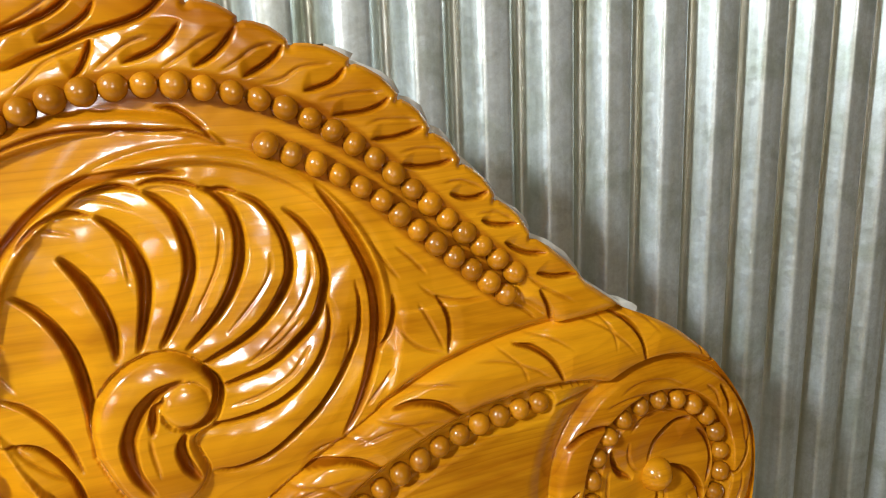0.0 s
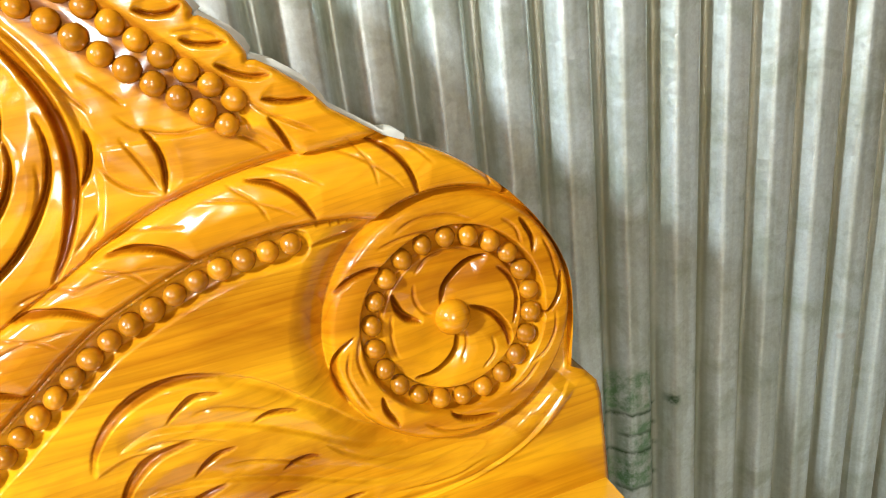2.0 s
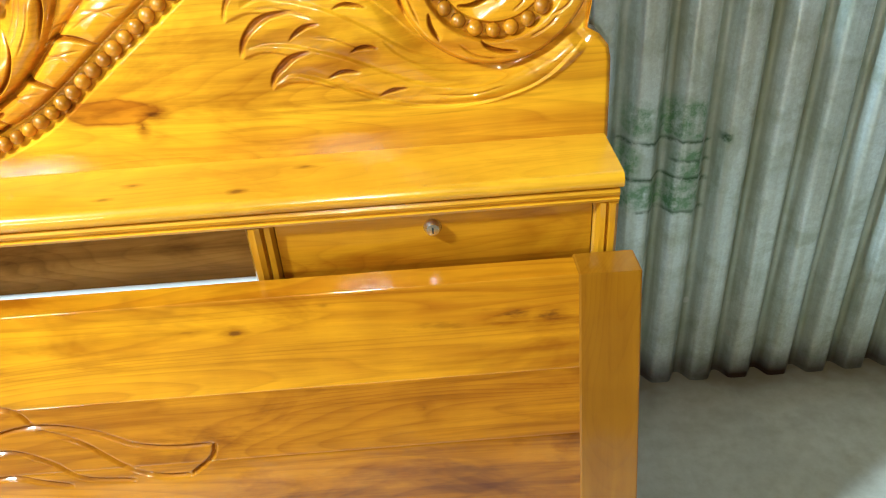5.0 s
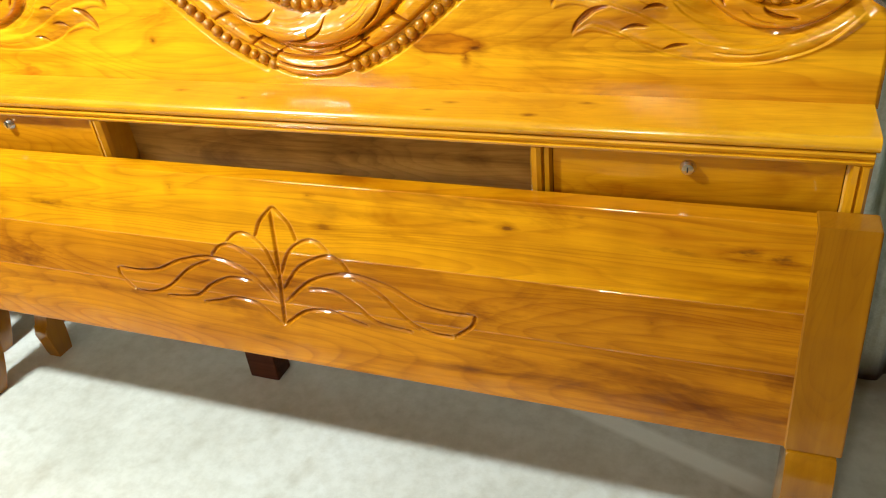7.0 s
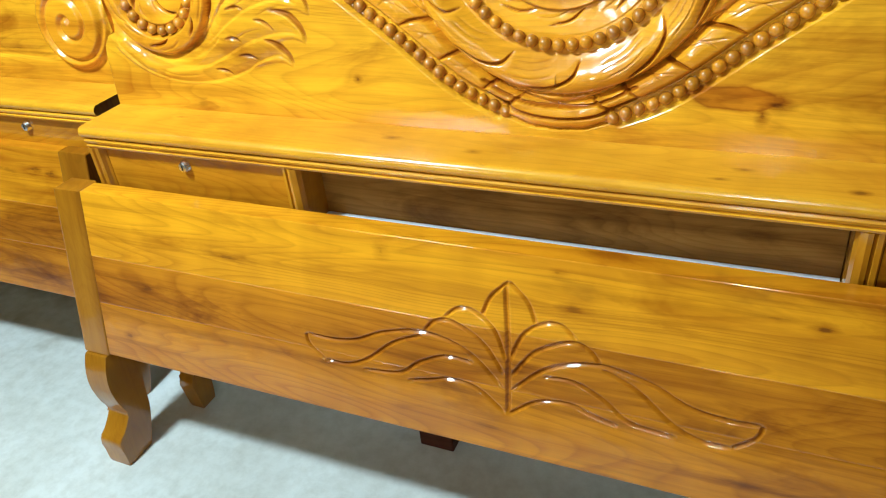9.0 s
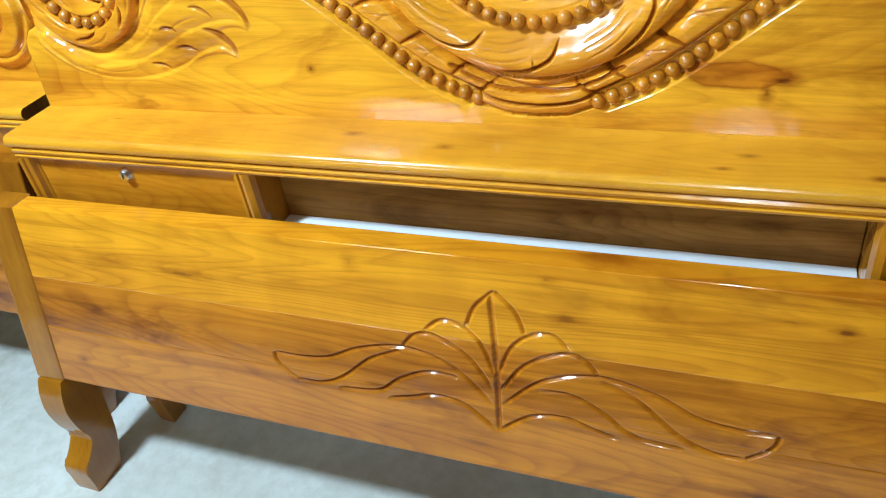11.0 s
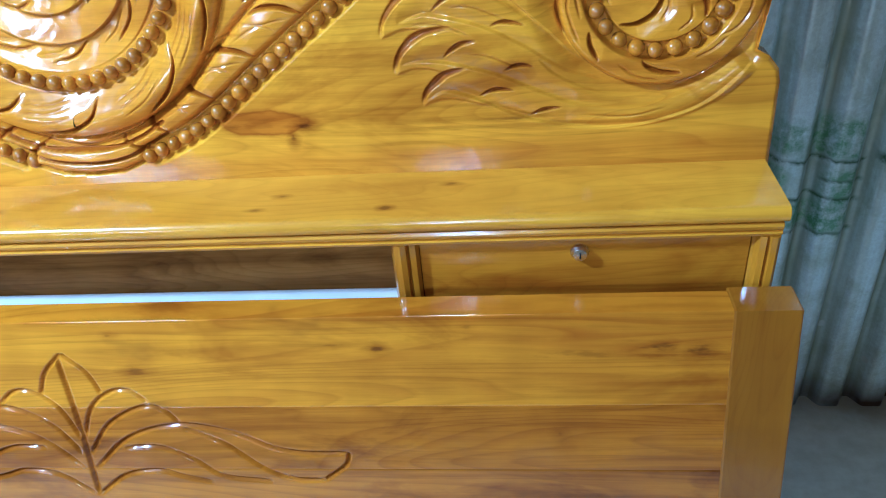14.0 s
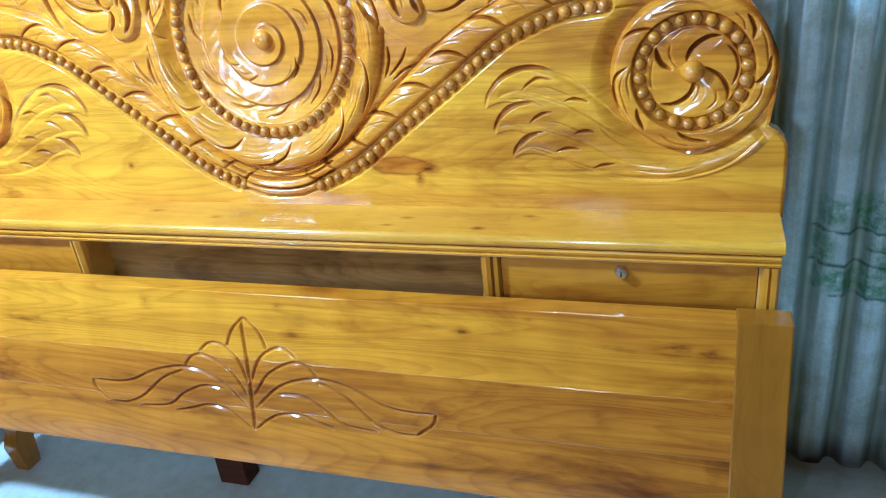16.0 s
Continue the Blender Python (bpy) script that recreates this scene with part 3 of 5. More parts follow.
class Relief:
    def __init__(self, u0, u1, z0, z1, step):
        self.u = np.linspace(u0, u1, round((u1 - u0) / step) + 1)
        self.z = np.linspace(z0, z1, round((z1 - z0) / step) + 1)
        self.U, self.Z = np.meshgrid(self.u, self.z)
        self.H = np.zeros_like(self.U)
        self.S = np.zeros_like(self.U)
        self.step = step

    def near(self, pts, reach):
        """A window round a line: slices, distance, side and way along (0 to 1)."""
        p = np.array(pts, float)
        lo, hi = p.min(0) - reach, p.max(0) + reach
        i = slice(max(0, np.searchsorted(self.z, lo[1]) - 1), np.searchsorted(self.z, hi[1]) + 1)
        j = slice(max(0, np.searchsorted(self.u, lo[0]) - 1), np.searchsorted(self.u, hi[0]) + 1)
        U, Z = self.U[i, j], self.Z[i, j]
        best = np.full(U.shape, 1e9)
        side, along = np.zeros(U.shape), np.zeros(U.shape)
        seg = np.hypot(*np.diff(p, axis=0).T)
        s = np.concatenate([[0], np.cumsum(seg)])
        for k in range(len(p) - 1):
            a, d = p[k], p[k + 1] - p[k]
            L = d @ d + 1e-12
            t = np.clip(((U - a[0]) * d[0] + (Z - a[1]) * d[1]) / L, 0, 1)
            du, dz = U - a[0] - t * d[0], Z - a[1] - t * d[1]
            dd = du * du + dz * dz
            m = dd < best
            best = np.where(m, dd, best)
            side = np.where(m, np.sign(d[0] * dz - d[1] * du), side)
            along = np.where(m, (s[k] + t * seg[k]) / s[-1], along)
        return (i, j), np.sqrt(best), side, along

    def inside(self, poly, reach=0.02):
        """A window round an outline and the signed distance, positive inside."""
        p = np.array(poly, float)
        closed = np.vstack([p, p[:1]])
        w, d, _, _ = self.near(closed, reach)
        U, Z = self.U[w], self.Z[w]
        odd = np.zeros(U.shape, bool)
        for k in range(len(p)):
            (x0, y0), (x1, y1) = closed[k], closed[k + 1]
            if y0 != y1:
                odd ^= ((y0 > Z) != (y1 > Z)) & (U < (x1 - x0) * (Z - y0) / (y1 - y0) + x0)
        return w, np.where(odd, d, -d)

    def groove(self, pts, depth, half, taper=0.06):
        """A round-bottomed engraved line."""
        w, d, _, along = self.near(spline(pts), half * 1.3)
        f = np.clip(np.minimum(along, 1 - along) / taper, 0, 1) ** 0.7
        f = np.where((along <= 0) | (along >= 1), 0.0, f)
        self.H[w] = np.minimum(self.H[w], -depth * f * (0.5 + 0.5 * np.cos(np.pi * np.clip(d / half, 0, 1))))
        self.S[w] = np.maximum(self.S[w], 0.45 * f * smooth_step((1 - d / half) / 0.7))

    def step_cut(self, pts, depth, steep, gentle, taper=0.2, power=1.3):
        """A carver's cut: steep on the right of its way, rising gently on the left."""
        w, d, side, along = self.near(spline(pts), max(steep, gentle) * 1.2)
        f = np.clip(np.minimum(along, 1 - along) / taper, 0, 1) ** 0.6
        f = np.where((along <= 0) | (along >= 1), 0.0, f)
        wide = 0.15 + 0.85 * f
        cut = np.where(side > 0, np.clip(1 - d / (gentle * wide), 0, 1) ** power, smooth_step(1 - d / (steep * wide)))
        self.H[w] -= depth * f * cut

    def gouge(self, pts, depth, half, taper=0.3, power=0.6):
        """A crescent cut with steep walls and a flat bottom; half: half its width."""
        w, d, side, along = self.near(spline(pts), half * 1.3)
        f = np.clip(np.minimum(along, 1 - along) / taper, 0, 1) ** power
        f = np.where((along <= 0) | (along >= 1), 0.0, f)
        wide = half * (0.25 + 0.75 * f)
        self.H[w] -= depth * f * smooth_step((1 - d / wide) / 0.55)
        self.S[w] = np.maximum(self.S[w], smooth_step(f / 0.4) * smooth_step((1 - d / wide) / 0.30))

    def vein(self, pts, depth=0.0022, half=0.0013):
        """A fine scored line."""
        w, d, _, along = self.near(spline(pts), half * 1.5)
        f = np.clip(np.minimum(along, 1 - along) / 0.2, 0, 1)
        f = np.where((along <= 0) | (along >= 1), 0.0, f)
        self.H[w] -= depth * f * np.clip(1 - d / half, 0, 1)
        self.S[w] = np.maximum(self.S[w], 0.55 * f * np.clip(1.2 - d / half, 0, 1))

    def put(self, poly, height, mark=None, labels=None):
        """Sets the ground inside an outline to a height that follows the distance from its edge."""
        w, d = self.inside(poly)
        self.H[w] = np.where(d > 0, height(d), self.H[w])
        self.S[w] = np.where(d > 0, 0.0, self.S[w])
        if labels is not None:
            labels[w] = np.where(d > 0, mark, labels[w])


def smooth_step(x):
    x = np.clip(x, 0, 1)
    return x * x * (3 - 2 * x)


def sheet_mesh(name, co, keep, even=False, stain_shade=None):
    """A mesh from a grid of places (rows, columns, 3) and a mask of its cells; even: shaded as one surface with its neighbours."""
    nr, nc = co.shape[:2]
    r, c = np.nonzero(keep)
    a = r * nc + c
    quads = np.stack([a, a + 1, a + nc + 1, a + nc], 1)
    used, inv = np.unique(quads, return_inverse=True)
    quads = inv.reshape(-1, 4)
    mesh = bpy.data.meshes.new(name)
    mesh.vertices.add(len(used))
    mesh.vertices.foreach_set("co", co.reshape(-1, 3)[used].astype(np.float32).ravel())
    mesh.loops.add(quads.size)
    mesh.loops.foreach_set("vertex_index", quads.astype(np.int32).ravel())
    mesh.polygons.add(len(quads))
    mesh.polygons.foreach_set("loop_start", np.arange(0, quads.size, 4, dtype=np.int32))
    mesh.update(calc_edges=True)
    if stain_shade is not None:
        layer = mesh.attributes.new("stain_shade", "FLOAT", "POINT")
        layer.data.foreach_set("value", stain_shade.ravel()[used].astype(np.float32))
    if even:
        n = np.cross(np.gradient(co, axis=1), np.gradient(co, axis=0)).reshape(-1, 3)[used]
        size = np.linalg.norm(n, axis=1)
        n = np.where(size[:, None] > 1e-12, n / (size[:, None] + 1e-20), np.array([0.0, -1.0, 0.0]))
        mesh.polygons.foreach_set("use_smooth", [True] * len(mesh.polygons))
        mesh.normals_split_custom_set_from_vertices(n.tolist())
    return mesh


# ---- the shed: floor, walls, roof ----
WALL_Y = 0.352
part("floor", box(-4.2, 3.3, -2.35, 0.75, -0.1, 0.0), M_CONCRETE)
tagged(bpy.data.objects["floor"], "worn pale grey concrete floor with stains", "floor", kind="structure")


def corrugated(name, x0, x1, z0, z1, pitch=0.0755, amp=0.0120, phase=0.0, thick=0.0012):
    cols, rows = round((x1 - x0) / pitch * 24) + 1, 40
    x, z = np.meshgrid(np.linspace(x0, x1, cols), np.linspace(z0, z1, rows))
    c = (x - phase) / pitch
    v = 2 * np.abs(c - np.floor(c) - 0.5)
    wave = amp * (2 * smooth_step((v - 0.06) / 0.56) - 1) + 0.0012 * np.cos(2 * np.pi * c)
    dents = 0.0025 * np.sin(2.1 * x + 1.7 * z) + 0.0016 * np.sin(9.0 * x + 3.3 * np.sin(2 * z))
    front = np.stack([x, -wave + dents, z], 2)
    back = front + np.array([0, thick, 0])
    co = np.concatenate([front, back[::-1]], 0)
    mesh = sheet_mesh(name, co, np.ones((co.shape[0] - 1, cols - 1), bool))
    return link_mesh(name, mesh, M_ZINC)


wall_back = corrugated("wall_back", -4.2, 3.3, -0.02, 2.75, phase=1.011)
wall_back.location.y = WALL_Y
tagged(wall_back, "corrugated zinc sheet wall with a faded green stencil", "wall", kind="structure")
# out of view: these close the shed and reflect warm fill
for _name, _b in (("wall_left", (-4.3, -4.2, -2.3, 0.75, 0, 2.75)), ("wall_front_a", (-4.3, -1.45, -2.4, -2.3, 0, 2.75)), ("wall_front_f", (-0.95, 0.16, -2.4, -2.3, 0, 2.75)), ("wall_front_g", (-1.45, -0.95, -2.4, -2.3, 0, 1.09)), ("wall_front_h", (-1.45, -0.95, -2.4, -2.3, 1.39, 2.75)), ("wall_front_b", (0.34, 3.4, -2.4, -2.3, 0, 2.75)),
                  ("wall_front_c", (0.16, 0.34, -2.4, -2.3, 1.49, 2.29)), ("wall_front_d", (0.16, 0.34, -2.4, -2.3, 0, 1.37)), ("wall_front_e", (0.16, 0.34, -2.4, -2.3, 2.41, 2.75)), ("wall_right_a", (3.3, 3.4, -2.3, -0.7, 0, 2.75)), ("wall_right_b", (3.3, 3.4, 0.2, 0.75, 0, 2.75)),
                  ("wall_right_c", (3.3, 3.4, -0.7, 0.2, 0, 0.7)), ("wall_right_d", (3.3, 3.4, -0.7, 0.2, 2.3, 2.75))):
    tagged(part(_name, box(*_b), M_BOUNCE), "unseen shed wall, ochre to warm the bounced light", "wall", kind="structure")
tagged(part("ceiling", box(-4.3, 3.4, -2.4, 0.8, 2.75, 2.85), M_CEIL), "unseen brown roof lining that tints the bounced light", "ceiling", kind="structure")

# hanging bulb, above and beside the beds
bulb = thing("pendant_bulb", BULB, "black lamp holder hanging from a thin black cord", "lamp")
part("cap", lathe([(0.016, 0.05), (0.018, 0.10), (0.010, 0.115), (0.002, 0.118)]), M_CORD, bulb, "black bulb holder")
part("cord", lathe([(0.003, 0.116), (0.003, 2.75 - BULB.z)], 8), M_CORD, bulb)


# ---- headboard ----
LEAN = 0.09
FACE_Y, FOOT_Z = 0.105, 0.65
TOP_SIL = [(0.803, 0.771), (0.789, 0.779)]
BAND_OUT = [(0.789, 0.779), (0.797, 0.835), (0.795, 0.878), (0.773, 0.925), (0.737, 0.968), (0.693, 1.002), (0.648, 1.024)]
TIPS = [(0.609, 1.053), (0.558, 1.102), (0.529, 1.135), (0.502, 1.165), (0.479, 1.19), (0.456, 1.216), (0.422, 1.243), (0.379, 1.257), (0.347, 1.273), (0.315, 1.286), (0.262, 1.32), (0.188, 1.347), (0.096, 1.371), (0.0, 1.388)]
CHAIN = [(0.076, 0.684), (0.155, 0.722), (0.252, 0.795), (0.325, 0.848), (0.402, 0.906), (0.448, 0.929), (0.503, 0.948), (0.561, 0.955)]
BAND_UP = [(-0.06, 0.716), (0.0, 0.700), (0.06, 0.716), (0.097, 0.736), (0.140, 0.767), (0.186, 0.808), (0.237, 0.854), (0.297, 0.905), (0.342, 0.937), (0.391, 0.963), (0.431, 0.985), (0.480, 1.005), (0.534, 1.017), (0.588, 1.022), (0.652, 1.022)]
CROWN = [(0.194, 1.212), (0.227, 1.225), (0.266, 1.231), (0.305, 1.23), (0.35, 1.22), (0.391, 1.202), (0.43, 1.175), (0.462, 1.146), (0.491, 1.118), (0.543, 1.071)]
CROWN_IN = [(0.357, 1.187), (0.396, 1.168), (0.434, 1.143), (0.468, 1.111), (0.534, 1.054)]
DISC, DISC_R, RING_R = np.array((0.684, 0.856)), 0.114, 0.0735
SHELL, SHELL_R = np.array((0.302, 1.052)), 0.138
VOLUTE = np.array((0.284, 1.013))
EGG, EGG_A, EGG_B = np.array((0.0, 0.945)), 0.222, 0.233


def silhouette():
    pts = [(-0.01, 0.645), (0.817, 0.645), (0.817, 0.742), (0.814, 0.757)] + TOP_SIL
    pts += [tuple(p) for p in spline(BAND_OUT, 8)[1:]]
    for (a, b), (c, d) in zip(TIPS, TIPS[1:]):
        t = np.array((c - a, d - b))
        t /= np.hypot(*t)
        out = np.array((t[1], -t[0]))
        L = np.hypot(c - a, d - b)
        for f, o in ((0.0, 0.0), (0.15, 0.0015), (0.4, 0.003), (0.7, 0.0015), (0.88, -0.001), (0.95, -0.0045)):
            pts.append((a + f * L * t[0] + o * out[0], b + f * L * t[1] + o * out[1]))
    pts += [(-0.01, 1.386)]
    return pts


def ease(x):
    """Rises from 0 to 1 like a rounded edge."""
    return np.clip(1 - (1 - np.clip(x, 0, 1)) ** 2, 0, 1) ** 0.8


def carve_crest(R, lab):
    """The field above the sweeping band, and the leaves along the outline with their cuts and veins."""
    upper = [tuple(p) for p in spline(BAND_UP, 5)] + TIPS
    R.put(upper, lambda d: -0.012 + 0.010 * ease(d / 0.009), 7, lab)
    crest = [tuple(p) for p in spline(CROWN, 8)] + [(0.549, 1.046), (0.566, 1.033), (0.585, 1.019), (0.609, 1.021), (0.635, 1.024), (0.654, 1.028), (0.651, 1.041)]
    crest += [(a + 0.02, b + 0.02) for a, b in TIPS[1:]] + [(-0.12, 1.42), (-0.12, 1.20), (0.1, 1.19)]
    R.put(crest, lambda d: -0.003 + 0.006 * ease(d / 0.012) + 0.004 * ease(d / 0.05), 1, lab)
    for q in ([(0.261, 1.284), (0.255, 1.275), (0.242, 1.266), (0.226, 1.259)], [(0.256, 1.261), (0.253, 1.252), (0.248, 1.243), (0.242, 1.237)], [(0.310, 1.270), (0.302, 1.260), (0.291, 1.252), (0.272, 1.245)],
              [(0.345, 1.267), (0.338, 1.257), (0.327, 1.247), (0.315, 1.241)], [(0.375, 1.254), (0.369, 1.246), (0.359, 1.239), (0.346, 1.233)]):
        R.step_cut(q[::-1], 0.0045, 0.002, 0.016, 0.2)
        R.gouge(q, 0.0060, 0.0020, 0.25)
    for q in ([(0.417, 1.237), (0.410, 1.229), (0.398, 1.224), (0.386, 1.222)], [(0.448, 1.215), (0.441, 1.209), (0.427, 1.205), (0.405, 1.204)], [(0.472, 1.192), (0.463, 1.188), (0.448, 1.185), (0.432, 1.185)],
              [(0.494, 1.166), (0.485, 1.163), (0.469, 1.162), (0.454, 1.165)], [(0.522, 1.139), (0.514, 1.135), (0.502, 1.135), (0.490, 1.140)], [(0.547, 1.111), (0.538, 1.110), (0.525, 1.112), (0.515, 1.117)],
              [(0.572, 1.084), (0.559, 1.084), (0.546, 1.089), (0.534, 1.097)], [(0.600, 1.062), (0.578, 1.063), (0.561, 1.068)]):
        R.step_cut(q[::-1], 0.0040, 0.002, 0.014, 0.2)
        R.gouge(q, 0.0050, 0.0017, 0.2)
    for q in ([(0.207, 1.228), (0.218, 1.238), (0.230, 1.248), (0.252, 1.256)], [(0.255, 1.241), (0.266, 1.250), (0.278, 1.258), (0.292, 1.262)], [(0.293, 1.240), (0.307, 1.248), (0.323, 1.258), (0.336, 1.263)],
              [(0.330, 1.237), (0.342, 1.243), (0.356, 1.252), (0.373, 1.255)], [(0.356, 1.228), (0.372, 1.231), (0.385, 1.238), (0.408, 1.240)], [(0.396, 1.215), (0.408, 1.217), (0.424, 1.219), (0.444, 1.219)],
              [(0.428, 1.196), (0.444, 1.199), (0.470, 1.197)], [(0.452, 1.174), (0.470, 1.176), (0.492, 1.173)], [(0.485, 1.148), (0.500, 1.149), (0.521, 1.140)], [(0.510, 1.122), (0.529, 1.121), (0.546, 1.112)], [(0.218, 1.264), (0.225, 1.274), (0.234, 1.281)]):
        R.vein(q)
    # shade between the beads, put into the colour as brown
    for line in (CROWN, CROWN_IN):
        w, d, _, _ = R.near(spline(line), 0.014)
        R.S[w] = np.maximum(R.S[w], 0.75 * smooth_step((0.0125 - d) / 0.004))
    # top crest, over the middle
    R.step_cut([(0.150, 1.226), (0.204, 1.245), (0.222, 1.253), (0.238, 1.256), (0.253, 1.257)][::-1], 0.004, 0.002, 0.012)
    for k in range(5):
        x = 0.005 + 0.050 * k
        q = [(x, 1.235 + 0.002 * k), (x + 0.045, 1.262), (x + 0.085, 1.292 - 0.004 * k), (x + 0.11, 1.335 - 0.008 * k)]
        R.step_cut(q, 0.005, 0.002, 0.020, 0.15)
        R.gouge(q, 0.007, 0.0025)
        R.vein([(x - 0.01, 1.262), (x + 0.03, 1.285), (x + 0.06, 1.315)])


def carve_shell(R, lab):
    """A round shell: rim, spiral petals with rounded ends, and a volute that ends in a button."""
    U, Z = R.U, R.Z
    r = np.hypot(U - SHELL[0], Z - SHELL[1])
    ang = np.arctan2(Z - SHELL[1], U - SHELL[0])
    inside = r < SHELL_R
    rv = np.hypot(U - VOLUTE[0], Z - VOLUTE[1])
    body = 0.0005 - 0.005 * smooth_step((r - 0.070) / 0.045) - 0.004 * np.clip(1 - rv / 0.075, 0, 1)
    R.H[inside], R.S[inside] = body[inside], 0.0
    lab[inside] = 2
    wide = ([(0.218, 1.126), (0.225, 1.117), (0.232, 1.106), (0.239, 1.090), (0.243, 1.077), (0.244, 1.065), (0.244, 1.053)],
            [(0.243, 1.150), (0.252, 1.142), (0.260, 1.132), (0.265, 1.120), (0.268, 1.107), (0.267, 1.093), (0.264, 1.078), (0.258, 1.056)],
            [(0.274, 1.163), (0.283, 1.156), (0.291, 1.146), (0.296, 1.132), (0.298, 1.119), (0.297, 1.106), (0.292, 1.092), (0.283, 1.074), (0.272, 1.056)],
            [(0.309, 1.162), (0.319, 1.157), (0.328, 1.146), (0.332, 1.132), (0.332, 1.119), (0.329, 1.104), (0.321, 1.087), (0.308, 1.070), (0.288, 1.052)])
    for q in wide:
        R.step_cut(q, 0.0050, 0.004, 0.022, 0.30)
        R.gouge(q, 0.0105, 0.0052, 0.45, 0.5)
    long_cuts = ([(0.187, 1.105), (0.199, 1.095), (0.209, 1.082), (0.217, 1.066), (0.221, 1.051), (0.223, 1.036), (0.224, 1.020), (0.224, 1.005), (0.228, 0.980)],
                 [(0.333, 1.156), (0.347, 1.148), (0.357, 1.135), (0.363, 1.121), (0.365, 1.107), (0.363, 1.093), (0.355, 1.079), (0.342, 1.064), (0.324, 1.052), (0.296, 1.040)],
                 [(0.364, 1.142), (0.376, 1.131), (0.384, 1.118), (0.389, 1.103), (0.390, 1.089), (0.386, 1.074), (0.378, 1.058), (0.362, 1.044), (0.343, 1.031), (0.321, 1.025), (0.306, 1.022)])
    for q in long_cuts:
        R.step_cut(q, 0.0045, 0.004, 0.020, 0.30)
        R.gouge(q, 0.0095, 0.0042, 0.45, 0.5)
    for q in ([(0.389, 1.074), (0.390, 1.058), (0.386, 1.042), (0.376, 1.025), (0.360, 1.010), (0.340, 1.000), (0.319, 0.996), (0.300, 0.996), (0.287, 0.999)],
              [(0.412, 1.083), (0.414, 1.066), (0.412, 1.047), (0.405, 1.029), (0.392, 1.009), (0.376, 0.991), (0.356, 0.976), (0.335, 0.964), (0.313, 0.960), (0.295, 0.963)]):
        R.step_cut(q, 0.0035, 0.003, 0.014, 0.30)
        R.gouge(q, 0.0068, 0.0028, 0.4)
    # rim, with a trench inside it at the top where the petals end in lobes
    r_in = 0.124 + 0.004 * np.cos(ang - 2.6) ** 2
    wr = smooth_step((r - r_in) / 0.004)
    rim_h = -0.004 + 0.006 * ease((r - r_in) / 0.006) - 0.005 * np.clip((r - SHELL_R + 0.006) / 0.006, 0, 1) ** 2
    top = smooth_step((ang + 0.15) / 0.5) * smooth_step((3.35 - ang) / 0.5)
    R.H[inside] = (R.H * (1 - wr * top) + wr * top * rim_h)[inside]
    foot = (r >= SHELL_R) & (r < SHELL_R + 0.007)
    near = smooth_step((r - SHELL_R) / 0.007)
    fall = (r >= SHELL_R) & (lab == 7) & (Z > SHELL[1])
    R.H[fall] -= (0.075 * np.minimum(r - SHELL_R, 0.035))[fall]
    R.H[foot] = (R.H * near + (1 - near) * np.minimum(R.H, -0.003 * top - 0.0045 * (1 - top)))[foot]
    R.gouge([(0.172, 1.108), (0.180, 1.122), (0.188, 1.135), (0.194, 1.142), (0.204, 1.152), (0.217, 1.162), (0.231, 1.170), (0.247, 1.174), (0.266, 1.176), (0.284, 1.175), (0.302, 1.172)], 0.0050, 0.0040, 0.3)
    for q in ([(0.195, 1.134), (0.202, 1.142), (0.213, 1.150), (0.226, 1.154), (0.242, 1.150)], [(0.226, 1.157), (0.237, 1.164), (0.249, 1.167), (0.262, 1.167), (0.274, 1.162)],
              [(0.271, 1.167), (0.283, 1.169), (0.299, 1.166), (0.312, 1.161)], [(0.314, 1.159), (0.325, 1.159), (0.335, 1.156)]):
        R.gouge(q, 0.0050, 0.0020, 0.3)
    # moat round the rim
    R.gouge([(0.388, 1.157), (0.403, 1.134), (0.415, 1.111), (0.424, 1.087), (0.427, 1.064), (0.425, 1.038), (0.417, 1.010), (0.406, 0.986), (0.392, 0.965)], 0.0100, 0.0055, 0.3)
    for q in ([(0.405, 1.052), (0.402, 1.033), (0.392, 1.012), (0.379, 0.995), (0.365, 0.982)], [(0.251, 1.140), (0.256, 1.129), (0.258, 1.112), (0.258, 1.103)], [(0.320, 1.135), (0.317, 1.115), (0.310, 1.098), (0.294, 1.071)],
              [(0.352, 1.113), (0.350, 1.098), (0.339, 1.082), (0.316, 1.058)], [(0.380, 1.109), (0.378, 1.088), (0.361, 1.062), (0.328, 1.034)], [(0.371, 1.064), (0.350, 1.046), (0.325, 1.035)]):
        R.vein(q, 0.0026, 0.0014)
    for q in ([(0.374, 1.041), (0.357, 1.022), (0.334, 1.011), (0.310, 1.007)], [(0.197, 1.138), (0.210, 1.144), (0.221, 1.142), (0.229, 1.139)], [(0.230, 1.157), (0.241, 1.161), (0.256, 1.157), (0.268, 1.151)], [(0.275, 1.164), (0.290, 1.164), (0.303, 1.158)]):
        R.vein(q)
    # volute
    tube = [(0.222, 0.990), (0.222, 1.014), (0.229, 1.031), (0.241, 1.045), (0.256, 1.053), (0.272, 1.055), (0.288, 1.049), (0.300, 1.037), (0.308, 1.020), (0.302, 0.998), (0.287, 0.988), (0.293, 0.964), (0.281, 0.946), (0.258, 0.944), (0.237, 0.956)]
    R.put([tuple(p) for p in spline(tube + tube[:1], 5)[:-1]], lambda d: -0.010 + 0.011 * ease(d / 0.006) + 0.005 * ease(d / 0.022))
